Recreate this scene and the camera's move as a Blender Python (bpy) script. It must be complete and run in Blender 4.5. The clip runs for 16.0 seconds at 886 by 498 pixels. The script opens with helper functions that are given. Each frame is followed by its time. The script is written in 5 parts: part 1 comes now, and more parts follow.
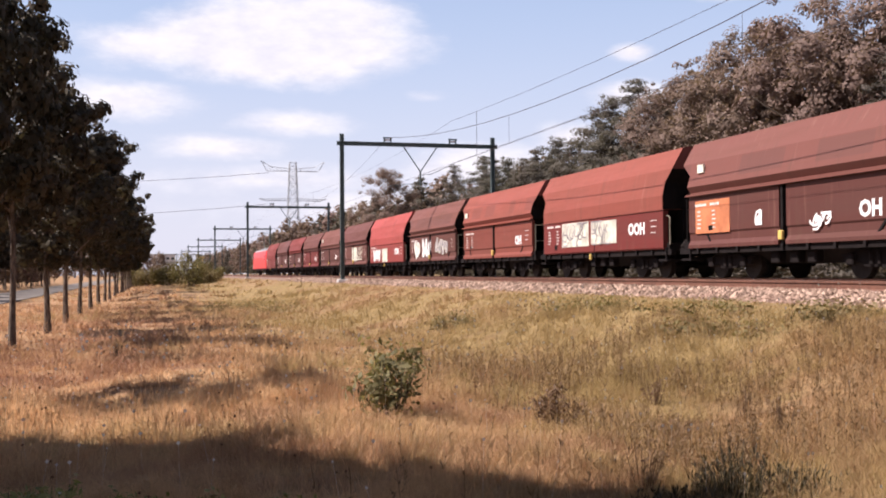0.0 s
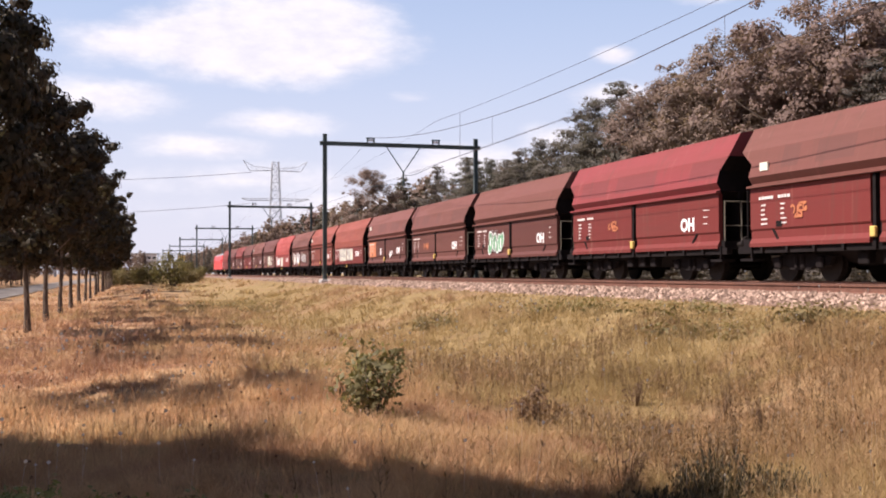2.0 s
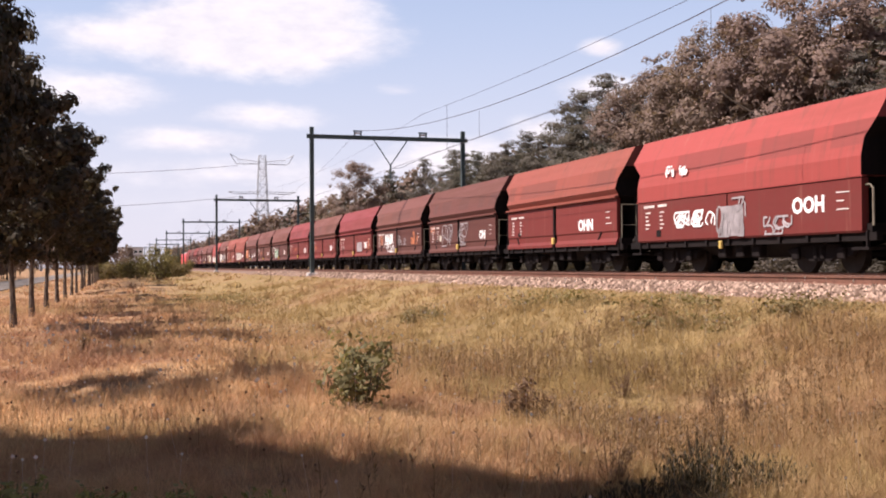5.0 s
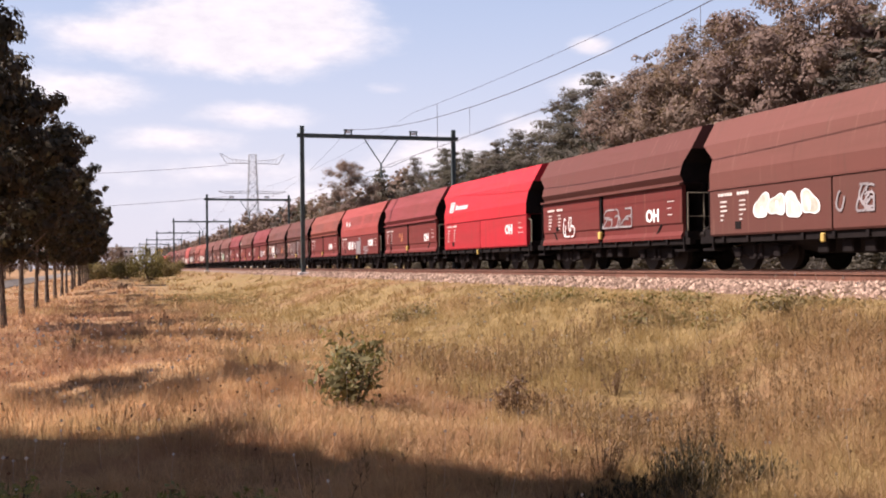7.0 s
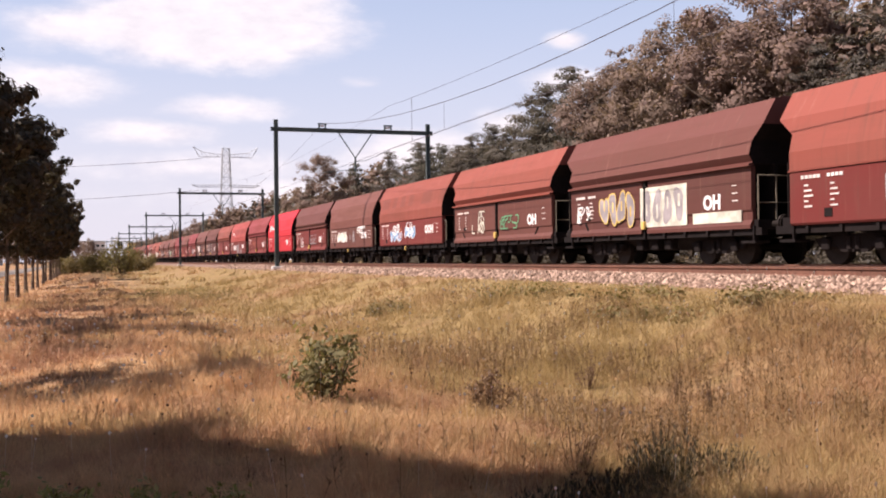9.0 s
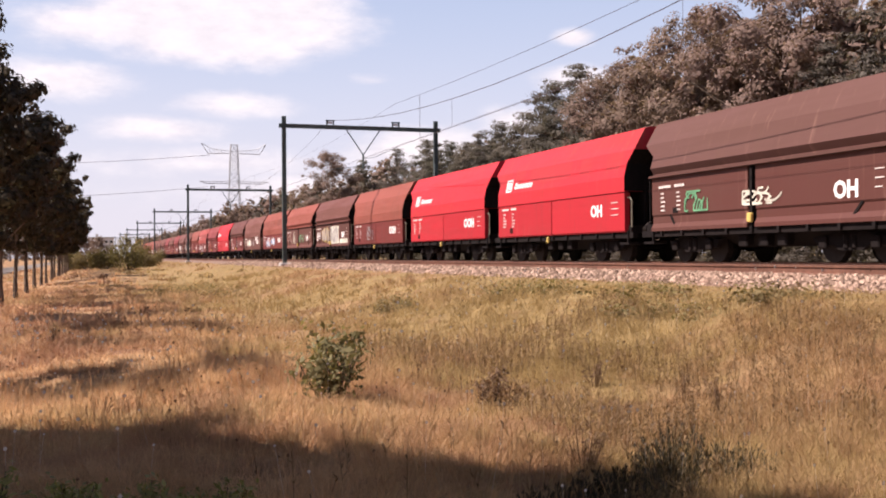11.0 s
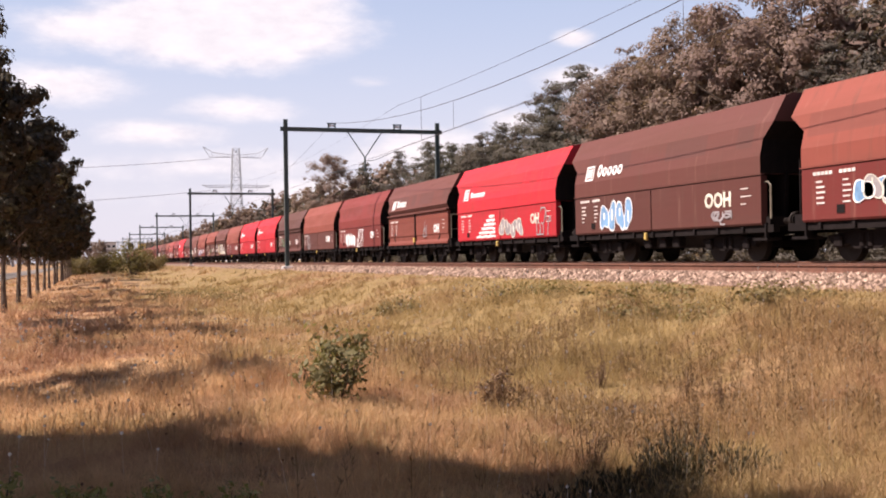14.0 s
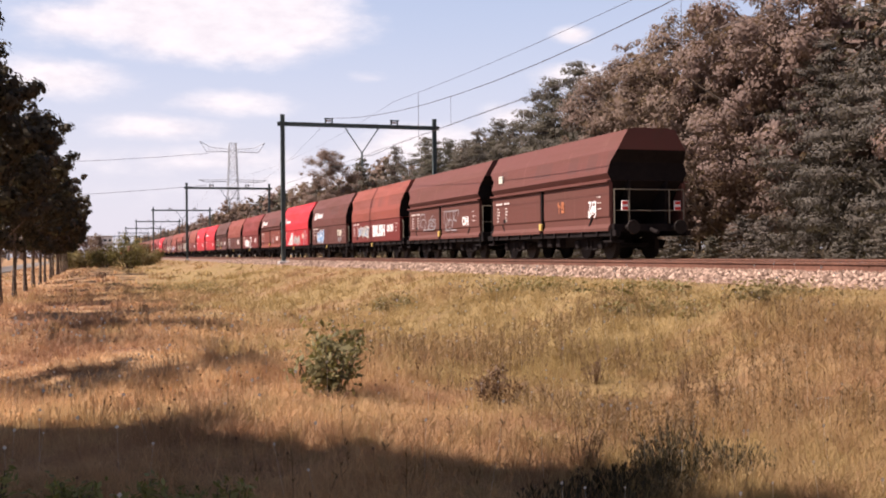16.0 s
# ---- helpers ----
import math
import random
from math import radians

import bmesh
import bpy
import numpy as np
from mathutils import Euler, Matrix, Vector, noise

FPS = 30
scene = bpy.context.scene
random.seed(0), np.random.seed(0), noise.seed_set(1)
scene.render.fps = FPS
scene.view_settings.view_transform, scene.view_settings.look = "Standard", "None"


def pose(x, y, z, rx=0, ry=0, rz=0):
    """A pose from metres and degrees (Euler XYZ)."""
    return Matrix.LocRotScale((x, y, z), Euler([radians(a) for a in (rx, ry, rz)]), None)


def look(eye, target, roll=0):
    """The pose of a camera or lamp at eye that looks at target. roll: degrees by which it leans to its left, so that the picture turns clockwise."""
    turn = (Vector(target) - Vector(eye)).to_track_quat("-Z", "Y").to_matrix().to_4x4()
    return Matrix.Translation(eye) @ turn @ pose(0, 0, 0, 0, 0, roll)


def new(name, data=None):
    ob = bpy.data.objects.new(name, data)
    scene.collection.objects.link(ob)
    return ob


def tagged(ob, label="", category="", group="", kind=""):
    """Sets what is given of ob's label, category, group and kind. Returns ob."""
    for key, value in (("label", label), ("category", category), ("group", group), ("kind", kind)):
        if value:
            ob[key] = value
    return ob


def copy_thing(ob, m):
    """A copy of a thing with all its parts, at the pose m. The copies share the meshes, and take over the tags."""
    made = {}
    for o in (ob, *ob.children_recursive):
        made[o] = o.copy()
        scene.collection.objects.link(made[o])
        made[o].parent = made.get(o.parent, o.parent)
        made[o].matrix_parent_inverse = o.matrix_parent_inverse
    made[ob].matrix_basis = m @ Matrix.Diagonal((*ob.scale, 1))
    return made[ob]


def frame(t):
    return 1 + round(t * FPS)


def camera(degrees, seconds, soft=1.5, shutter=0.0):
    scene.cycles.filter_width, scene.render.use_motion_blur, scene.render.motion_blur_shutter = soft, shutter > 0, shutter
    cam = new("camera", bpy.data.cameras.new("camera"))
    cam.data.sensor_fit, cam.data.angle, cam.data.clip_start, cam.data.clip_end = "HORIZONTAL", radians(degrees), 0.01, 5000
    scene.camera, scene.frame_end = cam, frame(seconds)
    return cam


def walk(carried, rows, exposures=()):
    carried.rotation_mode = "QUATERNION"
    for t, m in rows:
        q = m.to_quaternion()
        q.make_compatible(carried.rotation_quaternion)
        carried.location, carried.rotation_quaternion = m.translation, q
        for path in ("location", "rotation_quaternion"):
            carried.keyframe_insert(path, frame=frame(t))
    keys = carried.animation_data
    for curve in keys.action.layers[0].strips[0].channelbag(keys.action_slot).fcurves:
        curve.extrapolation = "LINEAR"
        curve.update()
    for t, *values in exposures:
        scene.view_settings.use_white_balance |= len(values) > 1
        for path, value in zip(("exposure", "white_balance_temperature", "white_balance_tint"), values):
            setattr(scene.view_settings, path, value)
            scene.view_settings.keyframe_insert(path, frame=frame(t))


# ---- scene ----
SECONDS = 16.0
EYE = (0.0, 0.0, 0.25)

# yaw, pitch, roll of the hand-held camera, which stands in one place and pans slowly
PAN = [
    (0.0, -15.443, 1.238, 0.450), (0.5, -15.410, 1.384, 0.331), (1.0, -15.718, 1.327, 0.321),
    (1.5, -16.091, 1.101, 0.232), (2.0, -16.381, 1.276, 0.149), (2.5, -16.200, 1.400, 0.189),
    (3.0, -16.771, 1.460, 0.088), (3.5, -16.889, 1.261, 0.226), (4.0, -16.907, 1.090, 0.352),
    (4.5, -16.946, 1.086, 0.322), (5.0, -17.048, 0.887, 0.364), (7.5, -17.593, 0.792, 0.611),
    (8.0, -17.641, 0.741, 0.441), (8.5, -18.283, 0.690, 0.433), (9.0, -18.902, 0.488, 0.595),
    (11.5, -18.375, 0.323, 0.448), (12.0, -18.278, 0.383, 0.542), (12.5, -18.266, 0.393, 0.656),
    (13.0, -18.200, 0.376, 0.735), (13.5, -18.273, 0.466, 0.750), (14.0, -18.363, 0.437, 0.892),
    (14.5, -18.437, 0.517, 0.833), (15.0, -18.546, 0.533, 0.966), (15.5, -18.662, 0.423, 0.934),
    (16.0, -18.555, 0.217, 0.549),
]
cam = camera(45.0, SECONDS, soft=1.9)
walk(cam, [(t, pose(*EYE, 90 + p, r, y)) for t, y, p, r in PAN],
     exposures=[(0, 1.09, 6300, 18), (5.0, 1.09, 6450, 20), (12.0, 1.11, 6650, 21), (SECONDS, 1.09, 6650, 20)])

# ---- sky and sun ----
SUN_AZ, SUN_EL = 84.0, 53.0      # degrees left of the track's direction, degrees high
toward_sun = Vector((-math.sin(radians(SUN_AZ)) * math.cos(radians(SUN_EL)),
                     math.cos(radians(SUN_AZ)) * math.cos(radians(SUN_EL)), math.sin(radians(SUN_EL))))
sun = new("sun", bpy.data.lights.new("sun", "SUN"))
sun.data.energy, sun.data.angle, sun.data.color = 5.0, radians(0.6), (1.0, 0.93, 0.84)
sun.matrix_world = look(toward_sun * 200, (0, 0, 0))


class Nodes:
    """A short hand for node trees."""

    def __init__(self, tree):
        self.tree, self.nodes = tree, tree.nodes
        self.nodes.clear()

    def add(self, kind):
        return self.nodes.new(kind)

    def link(self, a, b):
        self.tree.links.new(a, b)

    def put(self, socket, value):
        if isinstance(value, bpy.types.NodeSocket):
            self.link(value, socket)
        elif isinstance(value, (tuple, list)) and len(value) == 3 and socket.type == "RGBA":
            socket.default_value = (*value, 1)
        else:
            socket.default_value = value

    def math(self, op, a, b=0.0, c=0.0, clamp=False):
        n = self.add("ShaderNodeMath")
        n.operation, n.use_clamp = op, clamp
        for i, v in enumerate((a, b, c)):
            self.put(n.inputs[i], v)
        return n.outputs[0]

    def noise(self, scale, detail=4, rough=0.55, vector=None, distortion=0.0):
        n = self.add("ShaderNodeTexNoise")
        n.inputs["Scale"].default_value, n.inputs["Detail"].default_value = scale, detail
        n.inputs["Roughness"].default_value, n.inputs["Distortion"].default_value = rough, distortion
        if vector is not None:
            self.link(vector, n.inputs["Vector"])
        return n.outputs["Fac"]

    def ramp(self, value, low, high):
        n = self.add("ShaderNodeMapRange")
        n.clamp = True
        n.interpolation_type = "SMOOTHSTEP"
        self.put(n.inputs[0], value)
        n.inputs[1].default_value, n.inputs[2].default_value = low, high
        return n.outputs[0]

    def mix(self, fac, a, b, kind="MIX"):
        n = self.add("ShaderNodeMix")
        n.data_type, n.blend_type = "RGBA", kind
        self.put(n.inputs[0], fac)
        self.put(n.inputs[6], a)
        self.put(n.inputs[7], b)
        return n.outputs[2]

    def coords(self, kind="Object", scale=(1, 1, 1), offset=None):
        c = self.add("ShaderNodeTexCoord").outputs[kind]
        m = self.add("ShaderNodeMapping")
        self.link(c, m.inputs[0])
        m.inputs["Scale"].default_value = scale
        if offset is not None:
            self.link(offset, m.inputs["Location"])
        return m.outputs[0]


def build_sky():
    world = bpy.data.worlds.new("sky")
    scene.world = world
    world.use_nodes = True
    n = Nodes(world.node_tree)
    sky = n.add("ShaderNodeTexSky")
    sky.sky_type, sky.sun_disc = "NISHITA", False
    sky.sun_elevation, sky.sun_rotation = radians(SUN_EL), radians(-SUN_AZ)
    sky.air_density, sky.dust_density, sky.ozone_density = 1.0, 1.2, 1.0
    view = n.add("ShaderNodeTexCoord").outputs["Generated"]
    xyz = n.add("ShaderNodeSeparateXYZ")
    n.link(view, xyz.inputs[0])
    azimuth = n.math("MULTIPLY", n.math("ARCTAN2", xyz.outputs[0], xyz.outputs[1]), 57.2958)
    height = n.math("MULTIPLY", n.math("ARCSINE", xyz.outputs[2]), 57.2958)
    place = n.add("ShaderNodeCombineXYZ")
    n.link(azimuth, place.inputs[0])
    n.link(height, place.inputs[1])
    flat = n.add("ShaderNodeMapping")
    flat.inputs["Scale"].default_value = (0.085, 0.2, 1)
    n.link(place.outputs[0], flat.inputs[0])
    billow = n.noise(2.0, 9, 0.6, flat.outputs[0], 0.25)
    fine = n.noise(6.5, 8, 0.62, flat.outputs[0])
    broken = n.math("ADD", n.math("MULTIPLY", n.math("SUBTRACT", billow, 0.5), 1.25),
                    n.math("MULTIPLY", n.math("SUBTRACT", fine, 0.5), 0.4))
    # the cumulus clouds over the line: azimuth, height, half width, half height, weight
    cover = None
    for az, el, w, h, weight in ((6.6, 12.1, 8.0, 2.4, 1.5), (9.0, 13.1, 5.0, 2.0, 1.2), (0.5, 11.8, 4.0, 1.3, 0.8), (-1.5, 8.9, 4.0, 1.0, 0.75),
                                 (3.6, 6.6, 3.2, 0.7, 0.75), (7.2, 7.9, 3.0, 0.6, 0.45), (6.0, 4.9, 6.0, 0.7, 0.4),
                                 (14.6, 9.3, 1.1, 0.3, 0.25), (17.5, 5.6, 4.2, 1.3, 0.8), (22.5, 7.0, 2.0, 0.8, 0.75),
                                 (25.4, 9.2, 2.2, 0.8, 0.85), (25.6, 11.4, 1.3, 0.5, 0.8), (30.3, 14.6, 1.8, 0.7, 0.8),
                                 (13.0, 3.4, 9.0, 1.0, 0.6), (19, 17.5, 4, 1, 0.8), (-22, 12, 8, 2.5, 0.9), (48, 12, 8, 2.5, 0.9),
                                 (-70, 20, 14, 4, 1), (100, 18, 14, 4, 1), (170, 16, 18, 4, 1), (-130, 22, 16, 5, 1)):
        a = n.math("DIVIDE", n.math("SUBTRACT", azimuth, az), w)
        # flat base, billowing top
        e = n.math("DIVIDE", n.math("SUBTRACT", height, el), h)
        r2 = n.math("ADD", n.math("MULTIPLY", a, a), n.math("MULTIPLY", e, e))
        blob = n.math("MULTIPLY", n.math("SUBTRACT", 1.0, n.math("SQRT", r2)), weight)
        cover = blob if cover is None else n.math("MAXIMUM", cover, blob)
    mask = n.ramp(n.math("ADD", n.math("MAXIMUM", cover, -0.75), broken), -0.25, 0.6)
    haze = n.ramp(height, 17.0, -1.0)
    thin = n.mix(n.math("MULTIPLY", n.ramp(height, 34.0, 12.0), 0.6), sky.outputs[0], (4.8, 5.9, 7.7))
    low = n.mix(n.math("MULTIPLY", haze, 0.8), thin, (6.7, 6.6, 7.1))
    shade = n.ramp(n.math("ADD", fine, n.math("MULTIPLY", billow, 0.5)), 0.4, 1.0)
    white = n.mix(shade, (7.0, 6.8, 7.1), (8.4, 8.2, 8.2))
    colour = n.mix(n.math("MULTIPLY", mask, 0.92), low, white)
    back = n.add("ShaderNodeBackground")
    n.link(colour, back.inputs[0])
    back.inputs[1].default_value = 0.06
    n.link(back.outputs[0], n.add("ShaderNodeOutputWorld").inputs[0])


build_sky()


# ---- materials ----
def material(name, recipe):
    m = bpy.data.materials.new(name)
    m.use_nodes = True
    n = Nodes(m.node_tree)
    out = n.add("ShaderNodeOutputMaterial")
    n.link(recipe(n), out.inputs[0])
    return m


def principled(n, colour, rough=0.7, metal=0.0, bump=None, strength=0.2, distance=0.02, specular=0.4):
    p = n.add("ShaderNodeBsdfPrincipled")
    n.put(p.inputs["Base Color"], colour)
    n.put(p.inputs["Roughness"], rough)
    p.inputs["Metallic"].default_value = metal
    p.inputs["Specular IOR Level"].default_value = specular
    if bump is not None:
        b = n.add("ShaderNodeBump")
        b.inputs["Strength"].default_value, b.inputs["Distance"].default_value = strength, distance
        n.link(bump, b.inputs["Height"])
        n.link(b.outputs[0], p.inputs["Normal"])
    return p.outputs[0]


def simple(name, colour, rough=0.7, metal=0.0, scale=8.0, vary=0.35, specular=0.4):
    def recipe(n):
        v = n.coords("Object")
        grain = n.noise(scale, 6, 0.6, v)
        broad = n.noise(scale * 0.13, 3, 0.5, v)
        dark = tuple(c * (1 - vary) for c in colour)
        light = tuple(min(c * (1 + vary), 0.9) for c in colour)
        c = n.mix(n.ramp(n.math("ADD", n.math("MULTIPLY", grain, 0.6), n.math("MULTIPLY", broad, 0.4)), 0.3, 0.7), dark, light)
        return principled(n, c, rough, metal, grain, 0.15, 0.01, specular)
    return material(name, recipe)


def wagon_paint_recipe(n):
    info = n.add("ShaderNodeObjectInfo")
    shift = n.add("ShaderNodeCombineXYZ")
    for i in range(3):
        n.link(n.math("MULTIPLY", info.outputs["Random"], 37.0 + 11 * i), shift.inputs[i])
    v = n.coords("Object", offset=shift.outputs[0])
    streak = n.coords("Object", (1.0, 2.6, 0.16), shift.outputs[0])
    along = n.coords("Object", (1.0, 0.12, 1.1), shift.outputs[0])
    base = info.outputs["Color"]
    grime = n.ramp(n.noise(1.0, 5, 0.6, along), 0.42, 0.72)
    c = n.mix(n.math("MULTIPLY", grime, 0.42), base, n.mix(0.5, base, (0.075, 0.045, 0.035)))
    runs = n.ramp(n.noise(1.6, 6, 0.65, streak), 0.52, 0.74)
    c = n.mix(n.math("MULTIPLY", runs, 0.5), c, (0.085, 0.042, 0.03))
    pale = n.ramp(n.noise(2.1, 4, 0.6, streak), 0.58, 0.8)
    c = n.mix(n.math("MULTIPLY", pale, 0.2), c, (0.34, 0.20, 0.15))
    # repainted rectangles along the sloping side of some wagons
    xyz = n.add("ShaderNodeSeparateXYZ")
    n.link(n.coords("Object"), xyz.inputs[0])
    cell = n.add("ShaderNodeTexWhiteNoise")
    cell.noise_dimensions = "1D"
    n.link(n.math("ADD", n.math("FLOOR", n.math("MULTIPLY", xyz.outputs[1], 1.35)), n.math("MULTIPLY", info.outputs["Random"], 91.0)), cell.inputs["W"])
    band = n.math("MULTIPLY", n.ramp(xyz.outputs[2], 2.98, 3.0), n.ramp(xyz.outputs[2], 3.58, 3.55))
    patch = n.math("MULTIPLY", n.ramp(cell.outputs["Value"], 0.5, 0.52), n.math("MULTIPLY", band, n.ramp(n.math("FRACT", n.math("MULTIPLY", info.outputs["Random"], 7.0)), 0.45, 0.5)))
    c = n.mix(n.math("MULTIPLY", patch, 0.55), c, n.mix(0.5, base, (0.06, 0.035, 0.03)))
    spots = n.ramp(n.noise(9.0, 6, 0.7, v), 0.6, 0.72)
    c = n.mix(n.math("MULTIPLY", spots, 0.35), c, (0.11, 0.05, 0.03))
    rough = n.math("ADD", 0.62, n.math("MULTIPLY", grime, 0.25))
    return principled(n, c, rough, 0.0, n.noise(0.9, 3, 0.5, v), 0.12, 0.03, 0.2)


def leaf_recipe(a, b, glow, through_light=0.36):
    def recipe(n):
        g = n.add("ShaderNodeNewGeometry")
        r = g.outputs["Random Per Island"]
        patch = n.noise(0.55, 4, 0.6, n.coords("Object"))
        c = n.mix(n.ramp(n.math("ADD", n.math("MULTIPLY", r, 0.3), n.math("MULTIPLY", patch, 0.7)), 0.2, 0.8), a, b)
        # every tree has its own cast, greener or more mauve
        tree = n.add("ShaderNodeObjectInfo").outputs["Random"]
        c = n.mix(0.5, c, n.mix(tree, (0.94, 1.0, 0.80), (1.05, 0.93, 1.0)), "MULTIPLY")
        p = principled(n, c, 0.65, specular=0.2)
        t = n.add("ShaderNodeBsdfTranslucent")
        n.link(n.mix(1.0, c, glow, "MULTIPLY"), t.inputs[0])
        s = n.add("ShaderNodeMixShader")
        s.inputs[0].default_value = through_light
        n.link(p, s.inputs[1])
        n.link(t.outputs[0], s.inputs[2])
        return s.outputs[0]
    return recipe


def grass_colour(n, r, where):
    """Straw, reddish bent grass and green patches."""
    big = n.noise(0.16, 4, 0.6, where)
    mid = n.noise(0.5, 4, 0.6, n.coords("Object", (0.7, 1.5, 1)), 0.4)
    tuft = n.noise(2.6, 4, 0.65, where)
    speck = n.noise(11.0, 3, 0.6, where)
    v = n.math("ADD", n.math("MULTIPLY", r, 0.35), n.math("ADD", n.math("MULTIPLY", n.ramp(tuft, 0.32, 0.68), 0.4), n.math("MULTIPLY", n.ramp(speck, 0.35, 0.65), 0.25)))
    straw = n.mix(v, (0.355, 0.205, 0.092), (0.90, 0.585, 0.314))
    dull = n.mix(v, (0.205, 0.123, 0.056), (0.60, 0.383, 0.198))
    rust = n.mix(v, (0.165, 0.076, 0.042), (0.44, 0.231, 0.134))
    green = n.mix(v, (0.128, 0.092, 0.031), (0.44, 0.317, 0.128))
    # straw stands towards the road, greener and redder growth on the bank
    xyz = n.add("ShaderNodeSeparateXYZ")
    n.link(where, xyz.inputs[0])
    bank = n.ramp(xyz.outputs[0], 0.5, 5.5)
    c = n.mix(n.math("MULTIPLY", bank, n.ramp(big, 0.62, 0.42)), straw, dull)
    west = n.math("MULTIPLY", n.ramp(xyz.outputs[0], 3.0, 0.0), n.ramp(xyz.outputs[1], 13.0, 20.0))
    c = n.mix(n.math("ADD", n.math("MULTIPLY", n.ramp(mid, 0.46, 0.62), 0.72), n.math("MULTIPLY", west, 0.42), clamp=True), c, rust)
    lush = n.math("ADD", n.math("ADD", n.math("MULTIPLY", big, 0.6), n.math("MULTIPLY", tuft, 0.4)), n.math("MULTIPLY", bank, 0.11))
    return n.mix(n.math("MULTIPLY", n.ramp(lush, 0.50, 0.64), 0.85), c, green)


def grass_recipe(n):
    g = n.add("ShaderNodeNewGeometry")
    c = grass_colour(n, g.outputs["Random Per Island"], n.coords("Object"))
    p = principled(n, c, 0.6, specular=0.25)
    t = n.add("ShaderNodeBsdfTranslucent")
    n.link(c, t.inputs[0])
    s = n.add("ShaderNodeMixShader")
    s.inputs[0].default_value = 0.42
    n.link(p, s.inputs[1])
    n.link(t.outputs[0], s.inputs[2])
    return s.outputs[0]


def ground_recipe(n):
    v = n.coords("Object")
    fine = n.noise(9.0, 8, 0.7, v)
    c = grass_colour(n, n.ramp(fine, 0.3, 0.7), v)
    c = n.mix(0.5, c, (0.07, 0.045, 0.025))
    return principled(n, c, 0.9, 0, fine, 0.6, 0.08, 0.1)


def stone_recipe(n):
    g = n.add("ShaderNodeNewGeometry")
    r = g.outputs["Random Per Island"]
    c = n.mix(n.math("POWER", r, 1.5), (0.085, 0.05, 0.034), (0.44, 0.305, 0.228))
    c = n.mix(n.ramp(n.noise(1.2, 4, 0.6, n.coords("Object")), 0.5, 0.75), c, (0.24, 0.15, 0.11))
    return principled(n, c, 0.85, 0, n.noise(30, 5, 0.6, n.coords("Object")), 0.3, 0.01, 0.2)


def bark_recipe(n):
    v = n.coords("Object", (6, 6, 1.2))
    f = n.noise(3.0, 6, 0.65, v)
    return principled(n, n.mix(n.ramp(f, 0.35, 0.65), (0.05, 0.037, 0.03), (0.17, 0.13, 0.10)), 0.9, 0, f, 0.6, 0.03, 0.1)


PAINT = material("weathered_wagon_paint", wagon_paint_recipe)
GRASS = material("dry_meadow_grass", grass_recipe)
GROUND = material("grassy_soil", ground_recipe)
STONE = material("ballast_stone", stone_recipe)
BARK = material("bark", bark_recipe)
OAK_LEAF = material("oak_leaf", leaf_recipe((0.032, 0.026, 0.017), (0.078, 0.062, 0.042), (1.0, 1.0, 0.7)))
WOOD_LEAF = material("wood_leaf", leaf_recipe((0.125, 0.088, 0.072), (0.235, 0.165, 0.134), (1.0, 1.0, 0.7)))
PINE_LEAF = material("pine_needles", leaf_recipe((0.052, 0.047, 0.040), (0.145, 0.124, 0.102), (1.0, 1.0, 0.7)))
# weed green made paler: sunlight is put into the leaf colour
SUNLIT_LEAF = material("sunlit_weed_leaf", leaf_recipe((0.17, 0.165, 0.06), (0.40, 0.37, 0.15), (1.0, 1.0, 0.6)))
BUSH_LEAF = material("bush_leaf", leaf_recipe((0.10, 0.080, 0.034), (0.225, 0.18, 0.082), (1.0, 1.0, 0.6)))
SHRUB_LEAF = material("shrub_leaf", leaf_recipe((0.085, 0.072, 0.036), (0.25, 0.21, 0.11), (1.0, 1.0, 0.6)))
WEED_LEAF = material("withered_weed", leaf_recipe((0.095, 0.058, 0.037), (0.22, 0.145, 0.09), (1.0, 0.9, 0.7)))
# darker than the plant's own leaf: the tree shadow on it is in the colour
SHADOWED_LEAF = material("shadowed_weed_leaf", leaf_recipe((0.04, 0.03, 0.02), (0.10, 0.078, 0.048), (1.0, 1.0, 0.7)))
STALK = material("dry_weed_stalk", leaf_recipe((0.11, 0.068, 0.038), (0.27, 0.175, 0.10), (1.0, 0.9, 0.7)))
# near-black: deep shade below and between the wagons is put into the colour
UNDER = simple("grimy_shade_black_iron", (0.009, 0.006, 0.0055), 0.85, 0.0, 6, 0.35, 0.15)
WHEEL = simple("wheel_steel", (0.018, 0.013, 0.011), 0.6, 0.3, 9, 0.35, 0.2)
RAILSIDE = simple("rusty_rail", (0.14, 0.062, 0.04), 0.7, 0.2, 12)
RAILTOP = simple("polished_rail_head", (0.55, 0.52, 0.5), 0.25, 1.0, 30, 0.1)
SLEEPER = simple("concrete_sleeper", (0.30, 0.26, 0.23), 0.9, 0, 10)
STEEL = simple("painted_mast_steel", (0.075, 0.095, 0.09), 0.6, 0.3, 5, 0.3)
GALV = simple("galvanised_lattice", (0.30, 0.31, 0.32), 0.55, 0.5, 3, 0.2)
WIRE = simple("copper_wire", (0.09, 0.075, 0.07), 0.5, 0.7, 4, 0.2)
CERAMIC = simple("insulator_ceramic", (0.16, 0.09, 0.06), 0.3, 0, 8)
CONCRETE = simple("concrete", (0.36, 0.34, 0.32), 0.85, 0, 0.9, 0.25)
ASPHALT = simple("road_asphalt", (0.15, 0.13, 0.115), 0.95, 0, 4, 0.2, 0.1)
WHITE = simple("white_lettering", (0.72, 0.69, 0.66), 0.6, 0, 7, 0.18)
